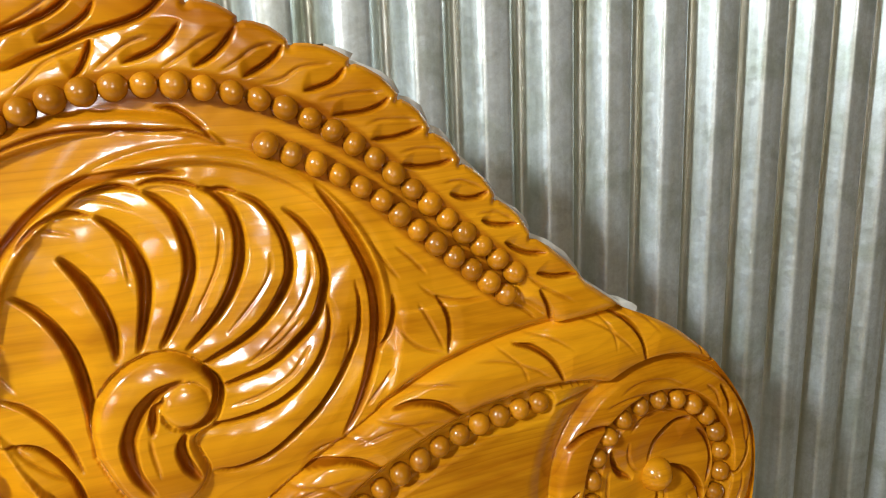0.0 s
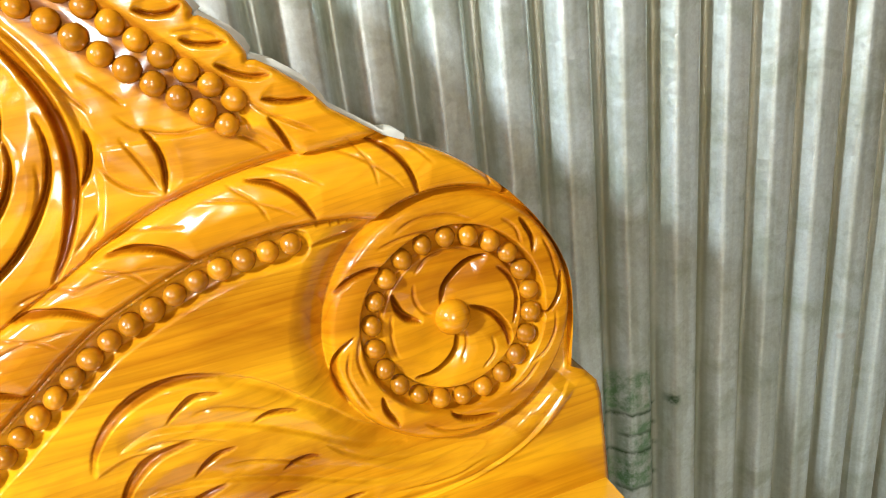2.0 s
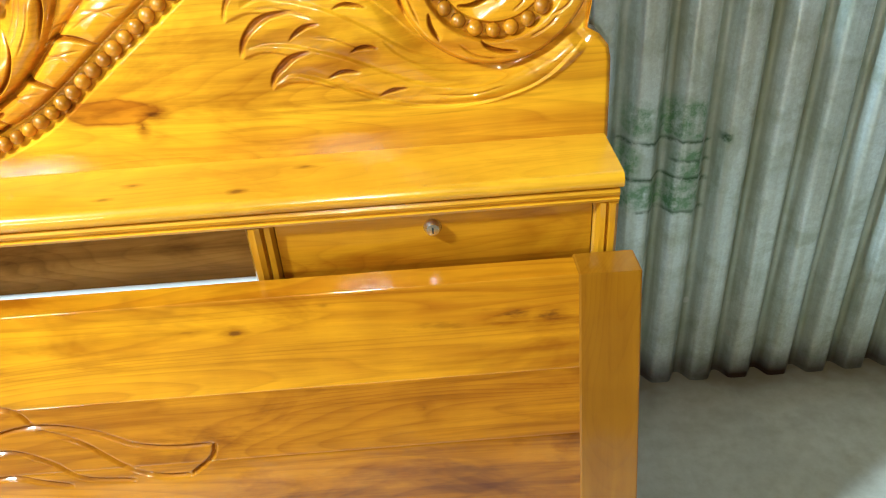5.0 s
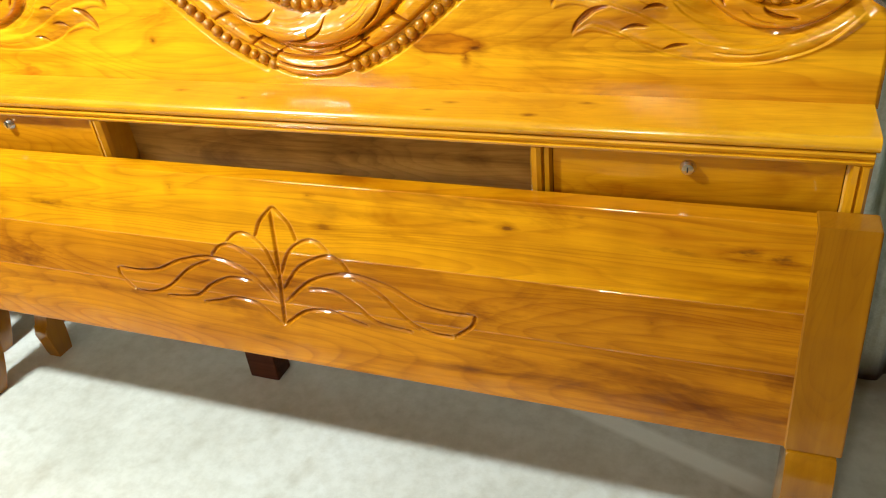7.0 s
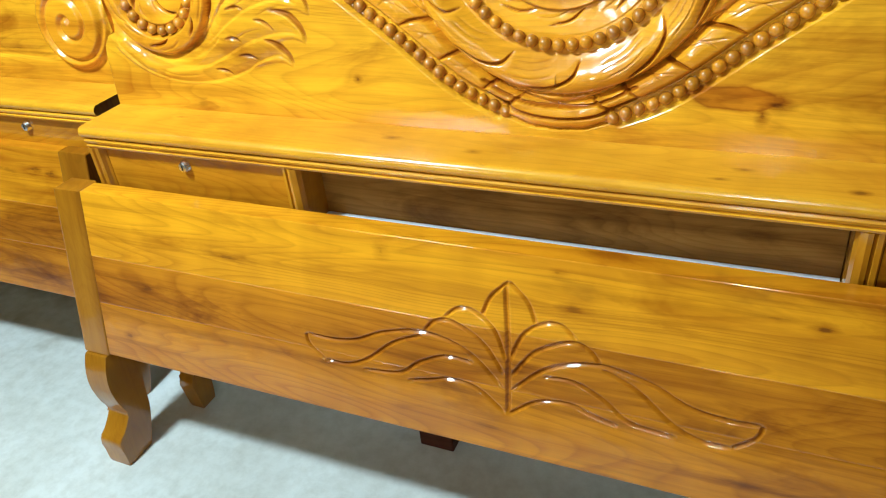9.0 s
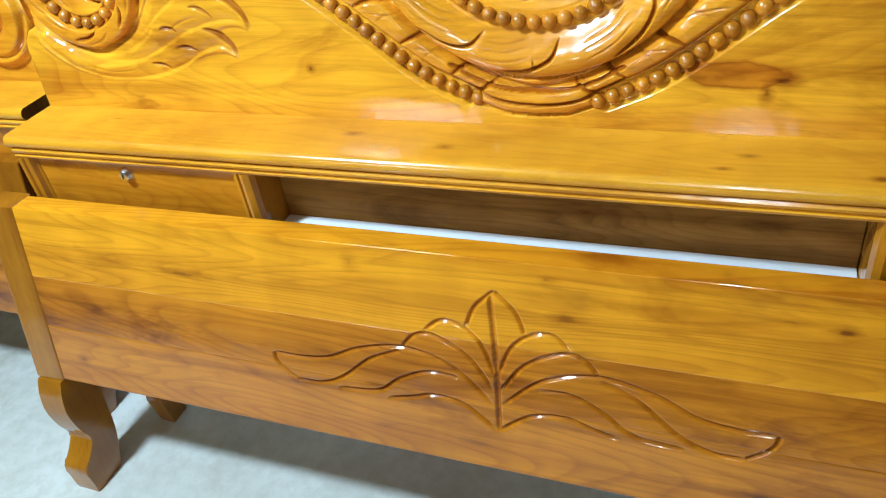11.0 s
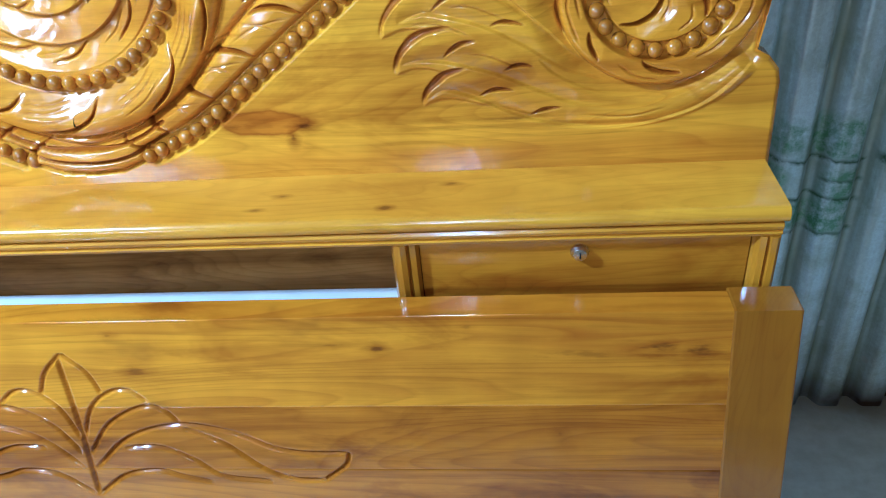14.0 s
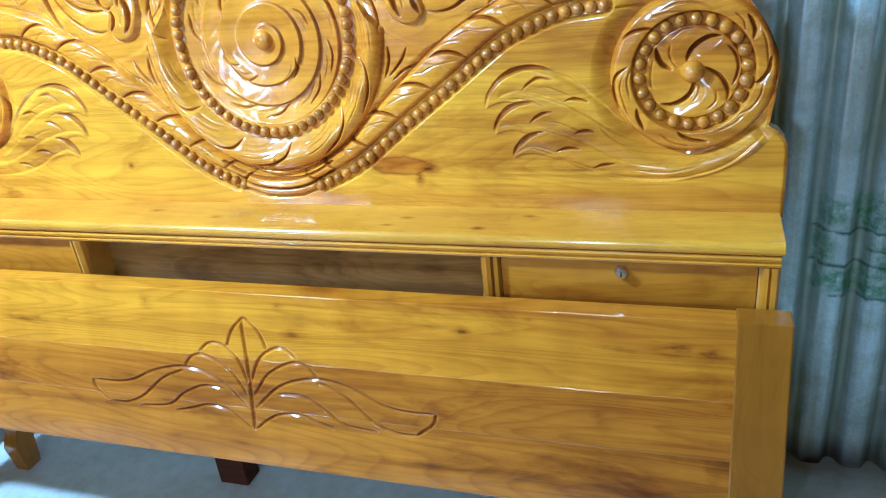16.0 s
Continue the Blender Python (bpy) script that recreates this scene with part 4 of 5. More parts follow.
    R.gouge([(0.284, 1.034), (0.270, 1.030), (0.262, 1.026), (0.252, 1.016), (0.245, 1.003), (0.243, 0.992), (0.246, 0.974), (0.256, 0.956)], 0.0115, 0.0055, 0.35)
    R.gouge([(0.296, 1.040), (0.305, 1.027), (0.304, 1.014), (0.298, 1.004), (0.286, 0.999), (0.274, 1.002)], 0.0115, 0.0048, 0.35)
    R.gouge([(0.269, 1.023), (0.262, 1.016), (0.259, 1.000)], 0.0085, 0.0035, 0.4)
    R.gouge([(0.280, 0.997), (0.276, 0.986), (0.279, 0.973), (0.287, 0.960)], 0.0100, 0.0045, 0.35)
    R.vein([(0.257, 1.000), (0.258, 0.985), (0.261, 0.969)], 0.0026, 0.0014)
    rb = np.hypot(U - 0.2825, Z - 1.0155)
    button = rb < 0.0172
    R.H[button] = (-0.006 + 0.012 * np.sqrt(np.clip(1 - (rb / 0.0176) ** 2, 0, 1)) ** 0.45)[button]
    # leaf that lies over the shell
    over = [(0.157, 1.168), (0.188, 1.187), (0.229, 1.199), (0.262, 1.202), (0.301, 1.198), (0.330, 1.189), (0.306, 1.208), (0.263, 1.215), (0.224, 1.213), (0.168, 1.194)]
    R.put([tuple(p) for p in spline(over + over[:1], 5)[:-1]], lambda d: -0.003 + 0.006 * ease(d / 0.005))
    R.gouge([(0.175, 1.186), (0.208, 1.200), (0.240, 1.205), (0.286, 1.202), (0.308, 1.200), (0.326, 1.192)], 0.0040, 0.0018, 0.3)
    R.gouge([(0.288, 1.217), (0.302, 1.214), (0.314, 1.204), (0.324, 1.191)], 0.0045, 0.0018, 0.3)
    # three-petalled leaf in the corner beside the shell
    for q in ([(0.476, 1.061), (0.483, 1.047), (0.485, 1.032), (0.482, 1.013)], [(0.440, 1.068), (0.440, 1.054), (0.435, 1.038), (0.425, 1.024)], [(0.563, 1.055), (0.570, 1.042), (0.577, 1.024)]):
        R.step_cut(q, 0.0025, 0.002, 0.012)
        R.gouge(q, 0.0050, 0.0021, 0.3)
    for q in ([(0.460, 1.058), (0.470, 1.038), (0.479, 1.017)], [(0.442, 1.042), (0.450, 1.030), (0.462, 1.020), (0.480, 1.014)], [(0.425, 1.112), (0.434, 1.096), (0.447, 1.078)], [(0.445, 1.104), (0.457, 1.093), (0.470, 1.078)],
              [(0.461, 1.073), (0.475, 1.060), (0.499, 1.053), (0.518, 1.053)], [(0.551, 1.068), (0.570, 1.053), (0.597, 1.038)], [(0.436, 1.010), (0.426, 0.998), (0.412, 0.984)], [(0.540, 1.045), (0.553, 1.036), (0.562, 1.028)]):
        R.vein(q, 0.0030, 0.0015)


def carve_band(R, lab):
    """The band that sweeps from the foot of the middle up over the scroll, with a leaf cut every hand's width."""
    low_edge = [(-0.08, 0.668), (0.0, 0.664), (0.04, 0.667), (0.075, 0.680)] + [(p[0] - 0.005, p[1] + 0.011) for p in spline(CHAIN, 5)]
    arc = [(0.588, 0.965), (0.612, 0.962)] + [tuple(DISC + (DISC_R - 0.004) * np.array((math.cos(a), math.sin(a)))) for a in np.linspace(2.02, -0.55, 24)]
    band = low_edge + arc + [(p[0] + 0.012, p[1] + 0.010) for p in spline(BAND_OUT, 6)[6:]] + [tuple(p) for p in spline(BAND_UP, 5)[::-1]]
    R.put(band, lambda d: -0.012 + 0.012 * ease(d / 0.0085) + 0.0065 * ease(d / 0.030), 3, lab)
    ends = walk_along(spline(CHAIN, 8), 0.0725, 0.045, 0.065)
    ends = [(p + np.array((-0.006, 0.013)), ends[min(k + 1, len(ends) - 1)] - ends[max(k - 1, 0)]) for k, p in enumerate(ends)]
    ends += [(np.array((0.584, 0.970)), np.array((1.0, -0.05))), (np.array((0.668, 0.971)), np.array((0.95, -0.30))), (np.array((0.742, 0.945)), np.array((0.80, -0.60)))]
    for k, (p, t) in enumerate(ends):
        t = t / np.hypot(*t)
        n = np.array((-t[1], t[0]))
        g = 1.0 if k < len(ends) - 1 else 0.6
        q = [p - t * 0.050 * g + n * 0.040 * g, p - t * 0.030 * g + n * 0.034 * g, p - t * 0.013 * g + n * 0.021 * g, p]
        R.step_cut(q, 0.0040, 0.002, 0.018, 0.3)
        R.gouge(q, 0.0062, 0.0026, 0.3)
        R.vein([p - t * 0.085 * g + n * 0.030 * g, p - t * 0.055 * g + n * 0.026 * g, p - t * 0.030 * g + n * 0.016 * g, p - t * 0.014 * g + n * 0.006 * g])
        R.vein([p - t * 0.066 * g + n * 0.041 * g, p - t * 0.044 * g + n * 0.022 * g, p - t * 0.036 * g + n * 0.006 * g])
        R.vein([p - t * 0.040 * g + n * 0.047 * g, p - t * 0.016 * g + n * 0.041 * g, p + t * 0.008 * g + n * 0.028 * g])
    for z in (0.680, 0.696):
        R.gouge([(-0.02, z), (0.03, z + 0.003), (0.07, z + 0.014), (0.11, z + 0.036)], 0.006, 0.0026, 0.05)
    R.gouge([(0.085, 0.693), (0.066, 0.700), (0.045, 0.713)], 0.006, 0.0026)
    # the bead chain lies in a channel, from which the board swells again
    w, dc, _, along = R.near(spline(CHAIN), 0.05)
    f = smooth_step((along - 0.0) / 0.02)
    R.H[w] = np.where(lab[w] == 0, np.minimum(R.H[w], -0.0085 * f * smooth_step(1 - (dc - 0.0095) / 0.006)), R.H[w])
    R.vein([(0.570, 0.949), (0.593, 0.951), (0.609, 0.951), (0.622, 0.953)], 0.004, 0.003)


def carve_egg(R, lab, side):
    """The oval in the middle: outer roll with leaf cuts, bead channel, spiral and knob; it turns the same way on both halves."""
    U, Z = R.U, R.Z
    e = np.hypot((U - EGG[0]) / EGG_A, (Z - EGG[1]) / EGG_B)
    roll = -0.012 + 0.023 * smooth_step((e - 0.745) / 0.17) ** 0.9 - 0.012 * np.clip((e - 0.90) / 0.10, 0, 1) ** 2
    cx, cz = side * (U - side * 0.004), Z - 0.932
    rs, ts = np.hypot(cx, cz), np.arctan2(cz, cx)
    turn = rs / 0.034 + ts / (2 * np.pi)
    fs = turn - np.floor(turn)
    inner = -0.016 + 0.0065 * fs ** 1.2 * smooth_step((1 - fs) / 0.07) + 0.004 * np.clip(1 - rs / 0.12, 0, 1)
    knob = np.where(rs < 0.0155, -0.010 + 0.012 * np.sqrt(np.clip(1 - (rs / 0.0158) ** 2, 0, 1)) ** 0.6, -1)
    wo, wi = smooth_step((e - 0.765) / 0.02), smooth_step((e - 0.655) / 0.02)
    egg = roll * wo + (1 - wo) * (-0.0105 * wi + (1 - wi) * np.maximum(inner, knob))
    egg = egg - 0.012 * (1 - ease((1.0 - e) / 0.03))
    m = (e < 1.0) & (lab != 2)
    R.H[m] = egg[m]
    # the step of the spiral gets the same brown of stain and painted shade
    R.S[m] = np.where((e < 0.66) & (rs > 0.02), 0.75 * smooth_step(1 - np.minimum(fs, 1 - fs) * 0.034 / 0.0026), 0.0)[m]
    lab[m] = 4
    gap = (e >= 1.0) & (e < 1.04) & (lab == 3)
    R.H[gap] -= (0.009 * (1.04 - e) / 0.04)[gap]

    def at(rr, aa):
        return EGG + rr * np.array((side * EGG_A * math.cos(aa), EGG_B * math.sin(aa)))
    for k in range(11):
        a = 2 * math.pi * k / 11 - 2.05 + 0.06 * math.sin(4 * k)
        if side * math.cos(a) > -0.45:
            q = [at(0.975, a - 0.27), at(0.945, a - 0.09), at(0.890, a + 0.06), at(0.800, a + 0.13)]
            R.step_cut(q, 0.0040, 0.002, 0.016, 0.3)
            R.gouge(q, 0.0062, 0.0024, 0.3)
            for f in (0.925, 0.880, 0.845):
                R.vein([at(f, a - 0.40), at(f - 0.020, a - 0.22), at(f - 0.055, a - 0.06)])
            for f in (0.62,) if k % 2 else (0.62, 0.40):
                q = [at(f, a - 0.16), at(f - 0.03, a + 0.06), at(f - 0.085, a + 0.24)]
                R.gouge(q, 0.0042, 0.0018, 0.3)
                R.vein([at(f - 0.03, a - 0.30), at(f - 0.05, a - 0.10), at(f - 0.09, a + 0.08)])
    # leaflets between the oval, the shell and the band
    for q in ([(0.226, 0.915), (0.226, 0.890), (0.217, 0.863)], [(0.258, 0.911), (0.246, 0.889), (0.224, 0.866)], [(0.272, 0.884), (0.249, 0.875), (0.230, 0.860)], [(0.173, 1.040), (0.186, 1.031), (0.198, 1.017), (0.207, 1.000), (0.214, 0.980)]):
        R.gouge(q, 0.0055, 0.0022, 0.3)
    R.vein([(0.170, 1.018), (0.181, 0.998), (0.196, 0.982), (0.212, 0.971)], 0.003, 0.0016)


def carve_disc(R, lab):
    """The scroll disc at the shoulder: leafy rim, bead channel and a pinwheel round a ball."""
    U, Z = R.U, R.Z
    d = np.hypot(U - DISC[0], Z - DISC[1])
    ring = -0.011 + 0.012 * np.clip(1 - ((d - 0.094) / 0.030) ** 2, 0, 1) ** 0.6
    pin = -0.0065 - 0.0055 * smooth_step(1 - d / 0.05)
    w_out, w_in = smooth_step((d - 0.0815) / 0.004), smooth_step((d - 0.0635) / 0.003)
    disc = ring * w_out + (1 - w_out) * (-0.0115 * w_in + (1 - w_in) * pin)
    disc = disc - 0.012 * (1 - ease((DISC_R - d) / 0.008))
    m = d < DISC_R
    R.H[m], R.S[m] = disc[m], 0.0
    lab[m] = 6
    scoop = (d >= DISC_R) & (d < DISC_R + 0.030) & ((lab == 0) | (lab == 5))
    R.H[scoop] -= (0.0140 * (1 - (d - DISC_R) / 0.030) ** 1.5)[scoop]
    near = (d >= DISC_R) & (d < DISC_R + 0.008) & (lab == 3)
    R.H[near] = np.minimum(R.H, -0.0146 + 0.022 * ((d - DISC_R) / 0.008) ** 0.6)[near]
    # blades of the pinwheel
    for q in ([(0.722, 0.905), (0.705, 0.904), (0.691, 0.897), (0.680, 0.886), (0.675, 0.870)], [(0.633, 0.892), (0.636, 0.878), (0.643, 0.867), (0.656, 0.859)], [(0.688, 0.846), (0.683, 0.828), (0.672, 0.817), (0.656, 0.811), (0.641, 0.812)],
              [(0.700, 0.862), (0.719, 0.851), (0.728, 0.840), (0.733, 0.827), (0.732, 0.814)][::-1]):
        R.step_cut(q, 0.0050, 0.003, 0.020, 0.25)
        R.gouge(q, 0.0075, 0.0033, 0.35)
    R.gouge([(0.729, 0.893), (0.740, 0.880), (0.745, 0.864), (0.743, 0.849), (0.738, 0.836)], 0.0050, 0.0022, 0.3)
    for q in ([(0.654, 0.903), (0.666, 0.914), (0.682, 0.918), (0.700, 0.916), (0.711, 0.910)], [(0.653, 0.896), (0.652, 0.882), (0.658, 0.868), (0.667, 0.862)], [(0.630, 0.875), (0.627, 0.858), (0.628, 0.839), (0.632, 0.833)],
              [(0.694, 0.840), (0.693, 0.826), (0.685, 0.812)], [(0.717, 0.830), (0.717, 0.814), (0.704, 0.802)]):
        R.vein(q, 0.0028, 0.0015)
    # leaves on the rim
    for q in ([(0.753, 0.933), (0.759, 0.923), (0.763, 0.912), (0.762, 0.900)], [(0.608, 0.808), (0.610, 0.793), (0.619, 0.776)], [(0.595, 0.868), (0.579, 0.857), (0.574, 0.841), (0.576, 0.822), (0.583, 0.804)],
              [(0.787, 0.877), (0.783, 0.856), (0.772, 0.842), (0.764, 0.841)], [(0.585, 0.906), (0.601, 0.916), (0.618, 0.919), (0.631, 0.918)], [(0.666, 0.774), (0.673, 0.766), (0.688, 0.760), (0.710, 0.758)]):
        R.step_cut(q, 0.0030, 0.002, 0.012, 0.3)
        R.gouge(q, 0.0055, 0.0024, 0.3)
    for q in ([(0.772, 0.913), (0.779, 0.894), (0.782, 0.875), (0.784, 0.862)], [(0.782, 0.916), (0.789, 0.894), (0.790, 0.876)], [(0.778, 0.841), (0.775, 0.822), (0.763, 0.805), (0.745, 0.796)], [(0.589, 0.858), (0.584, 0.838), (0.589, 0.818), (0.598, 0.796)],
              [(0.600, 0.868), (0.594, 0.846), (0.599, 0.822)], [(0.640, 0.944), (0.662, 0.952), (0.690, 0.950), (0.712, 0.940)], [(0.625, 0.935), (0.650, 0.940), (0.676, 0.940)], [(0.640, 0.772), (0.660, 0.757), (0.690, 0.750)],
              [(0.722, 0.774), (0.742, 0.784), (0.756, 0.797)], [(0.736, 0.937), (0.748, 0.925), (0.752, 0.910)]):
        R.vein(q, 0.0030, 0.0015)


def carve_spray(R, lab):
    """Three feathery leaves cut into the board under the scroll disc."""
    body = [(0.790, 0.778), (0.765, 0.744), (0.730, 0.717), (0.690, 0.702), (0.640, 0.697), (0.590, 0.700), (0.530, 0.712), (0.480, 0.735), (0.420, 0.733), (0.410, 0.760), (0.386, 0.775), (0.392, 0.806), (0.373, 0.818), (0.384, 0.848), (0.410, 0.871), (0.45, 0.880), (0.50, 0.870), (0.54, 0.842), (0.58, 0.810), (0.62, 0.78), (0.70, 0.77)]
    w, d = R.inside([tuple(p) for p in spline(body + body[:1], 4)[:-1]])
    lab[w] = np.where((d > 0) & (lab[w] == 0), 5, lab[w])
    for leaf in ([(0.381, 0.813), (0.386, 0.839), (0.406, 0.860), (0.440, 0.870), (0.478, 0.864), (0.520, 0.843), (0.572, 0.800), (0.600, 0.770), (0.54, 0.775), (0.50, 0.790), (0.450, 0.812), (0.412, 0.822)],
                 [(0.394, 0.772), (0.399, 0.796), (0.415, 0.817), (0.446, 0.826), (0.480, 0.820), (0.520, 0.799), (0.570, 0.771), (0.600, 0.750), (0.54, 0.745), (0.50, 0.757), (0.455, 0.770), (0.420, 0.778)],
                 [(0.422, 0.734), (0.429, 0.756), (0.446, 0.774), (0.476, 0.781), (0.510, 0.773), (0.550, 0.756), (0.610, 0.734), (0.60, 0.712), (0.55, 0.716), (0.51, 0.727), (0.47, 0.738), (0.444, 0.741)]):
        w, d = R.inside([tuple(p) for p in spline(leaf + leaf[:1], 4)[:-1]])
        R.H[w] = np.where(d > 0, np.maximum(R.H[w], 0.0030 * ease(d / 0.004) * smooth_step((0.585 - R.U[w]) / 0.10)), R.H[w])
    w, d, _, along = R.near(spline([(0.585, 0.716), (0.64, 0.712), (0.70, 0.721), (0.745, 0.741), (0.781, 0.770)]), 0.016)
    R.H[w] += 0.007 * ease(1 - d / 0.015) * np.clip(np.minimum(along / 0.4, (1 - along) / 0.06), 0, 1)
    # flowing edges: each leaf dips under the one above
    for q, depth, wide in (([(0.401, 0.829), (0.422, 0.837), (0.439, 0.837), (0.488, 0.824), (0.535, 0.800), (0.580, 0.770), (0.625, 0.752)], 0.0042, 0.022), ([(0.402, 0.784), (0.420, 0.787), (0.443, 0.786), (0.469, 0.780), (0.512, 0.766), (0.563, 0.742), (0.598, 0.729), (0.634, 0.725), (0.674, 0.725), (0.730, 0.742)], 0.0042, 0.022),
                           ([(0.424, 0.740), (0.446, 0.751), (0.469, 0.747), (0.489, 0.739), (0.518, 0.724), (0.553, 0.711), (0.600, 0.702), (0.646, 0.701), (0.690, 0.708), (0.740, 0.727), (0.785, 0.768)], 0.0050, 0.024), ([(0.554, 0.781), (0.573, 0.764), (0.605, 0.747), (0.645, 0.735), (0.690, 0.735)], 0.0030, 0.016),
                           ([(0.485, 0.868), (0.520, 0.848), (0.560, 0.812), (0.592, 0.780), (0.640, 0.752)][::-1], 0.0040, 0.016)):
        R.step_cut(q, depth, 0.0025, wide, 0.12, 1.6)
    for q in ([(0.379, 0.816), (0.386, 0.835), (0.404, 0.856), (0.428, 0.869), (0.457, 0.873), (0.492, 0.866)], [(0.391, 0.774), (0.397, 0.791), (0.406, 0.803), (0.418, 0.813), (0.434, 0.819), (0.460, 0.822)], [(0.421, 0.737), (0.426, 0.750), (0.437, 0.761), (0.451, 0.771), (0.474, 0.777)]):
        R.gouge(q, 0.0070, 0.0054, 0.50, 0.8)
    for q in ([(0.438, 0.838), (0.445, 0.846), (0.456, 0.854), (0.466, 0.857), (0.486, 0.854)], [(0.448, 0.788), (0.457, 0.797), (0.470, 0.804), (0.486, 0.806)], [(0.500, 0.819), (0.512, 0.824), (0.525, 0.823), (0.540, 0.819)],
              [(0.486, 0.742), (0.498, 0.748), (0.510, 0.750), (0.527, 0.748)], [(0.543, 0.716), (0.556, 0.722), (0.568, 0.724), (0.580, 0.725)], [(0.515, 0.770), (0.526, 0.775), (0.538, 0.776), (0.549, 0.773)]):
        R.gouge(q, 0.0050, 0.0030, 0.45, 0.8)
    for q in ([(0.455, 0.842), (0.480, 0.842), (0.520, 0.826)], [(0.410, 0.826), (0.440, 0.826), (0.480, 0.812)], [(0.470, 0.792), (0.500, 0.787), (0.540, 0.768)], [(0.600, 0.716), (0.650, 0.713), (0.700, 0.722)], [(0.640, 0.744), (0.690, 0.745), (0.745, 0.765)]):
        R.vein(q)


def carve_scroll(R, lab):
    """The plainer spiral scroll on the neighbouring headboard, with the straight edge that runs into it."""
    cx, cz = R.U - 0.702, R.Z - 0.770
    r, t = np.hypot(cx, cz), np.arctan2(cz, cx)
    turn = r / 0.040 - t / (2 * np.pi)
    fs = turn - np.floor(turn)
    h = 0.004 + 0.016 * ease((0.088 - r) / 0.02) - 0.010 * np.clip(1 - np.minimum(fs, 1 - fs) / 0.16, 0, 1)
    m = r < 0.088
    R.H[m], R.S[m], lab[m] = h[m], 0.0, 6
    R.step_cut([(0.40, 0.700), (0.52, 0.698), (0.63, 0.692)], 0.006, 0.002, 0.03)


def carve(step, side=1, scroll=False):
    """One half of the carved board: heights over the board's face, and which part each place belongs to."""
    R = Relief(0.0, 0.83, 0.641, 1.41, step)
    lab = np.zeros(R.U.shape, int)
    carve_crest(R, lab)
    carve_shell(R, lab)
    carve_band(R, lab)
    carve_egg(R, lab, side)
    if scroll:
        carve_scroll(R, lab)
    else:
        carve_spray(R, lab)
        carve_disc(R, lab)
    # hand tool ripple
    R.H += np.where(lab > 0, 0.00016 * np.sin(R.U * 210 + 3 * np.sin(R.Z * 60)) * np.sin(R.Z * 190 + 2 * np.sin(R.U * 70)), 0)
    P = np.pad(R.H, 1, mode="edge")
    P = 0.25 * P[:-2] + 0.5 * P[1:-1] + 0.25 * P[2:]
    R.H = 0.25 * P[:, :-2] + 0.5 * P[:, 1:-1] + 0.25 * P[:, 2:]
    return R, lab


def board_place(u, z, h):
    return np.stack([u, FACE_Y + LEAN * (z - FOOT_Z) - h, z], -1)


PART_NAMES = ["board", "crest_leaves", "shell_carving", "scroll_band", "cartouche", "leaf_spray", "scroll_disc", "upper_field"]


def carved_board(parent, steps, sides=(1, -1), thick=0.030, scroll=False):
    sil = silhouette()
    for side in sides:
        R, lab = carve(steps[0] if side > 0 else steps[1], side, scroll)
        w, d = R.inside(sil, 0.9)
        sd = np.full(R.U.shape, -1.0)
        sd[w] = d
        gz, gu = np.gradient(sd, R.step)
        norm = np.hypot(gu, gz) + 1e-9
        out = (sd < 0) & (sd > -3 * R.step)
        U = np.where(out, R.U - sd * gu / norm, R.U)
        Z = np.where(out, R.Z - sd * gz / norm, R.Z)
        U[:, 0] = 0.0
        ins = sd > -1e-9
        cell = ins[:-1, :-1] | ins[1:, :-1] | ins[:-1, 1:] | ins[1:, 1:]
        rim = np.clip(sd / 0.006, 0, 1)
        H = R.H - 0.004 * (1 - rim) ** 2
        clab = lab[:-1, :-1]
        co = board_place(side * U, Z, H)
        S = R.S
        if side < 0:
            co, S = co[:, ::-1], S[:, ::-1]
        for k, name in enumerate(PART_NAMES):
            keep = cell & (clab == k)
            if side < 0:
                keep = keep[:, ::-1]
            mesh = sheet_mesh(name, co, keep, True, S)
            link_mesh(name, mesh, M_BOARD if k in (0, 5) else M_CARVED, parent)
        # sawn edge, bare and pale
        p = np.array(sil[1:])
        bare = (p[:, 0] > 0.40) & (p[:, 1] > 1.015)
        nx = np.gradient(p, axis=0)
        nx = np.stack([nx[:, 1], -nx[:, 0]], 1) / (np.hypot(*nx.T)[:, None] + 1e-9)
        lo, hi = np.nonzero(bare)[0][[0, -1]]
        spans = [("board_edge", 0, lo, 0, M_CARVED, ""), ("foam_strip", lo, hi, 0.0055, M_RAW, "white foam strip behind the crest"), ("board_edge", hi, len(p) - 1, 0, M_CARVED, "")]
        for name, a, b, grow, mat, label in spans:
            pp, nn = p[a:b + 1], nx[a:b + 1]
            wob = grow * (0.75 + 0.35 * np.sin(np.arange(len(pp)) * 1.3))
            rows = [(-0.002, 0.0), (-0.006, 0.0), (-0.0065, 1.0), (-thick, 1.0)] if grow else [(-0.0035, 0.0), (-thick, 0.0)]
            q = np.stack([board_place(side * (pp[:, 0] + nn[:, 0] * wob * g), pp[:, 1] + nn[:, 1] * wob * g, np.full(len(pp), f)) for f, g in rows])
            if side < 0:
                q = q[:, ::-1]
            link_mesh(name, sheet_mesh(name, q, np.ones((len(rows) - 1, len(pp) - 1), bool)), mat, parent, label, False)


def bead_mesh(radius, mat=None):
    bm = bmesh.new()
    bmesh.ops.create_uvsphere(bm, u_segments=14, v_segments=9, radius=radius)
    mesh = bpy.data.meshes.new("bead")
    bm.to_mesh(mesh)
    bm.free()
    mesh.polygons.foreach_set("use_smooth", [True] * len(mesh.polygons))
    mesh.materials.append(mat or M_BEAD)
    return mesh


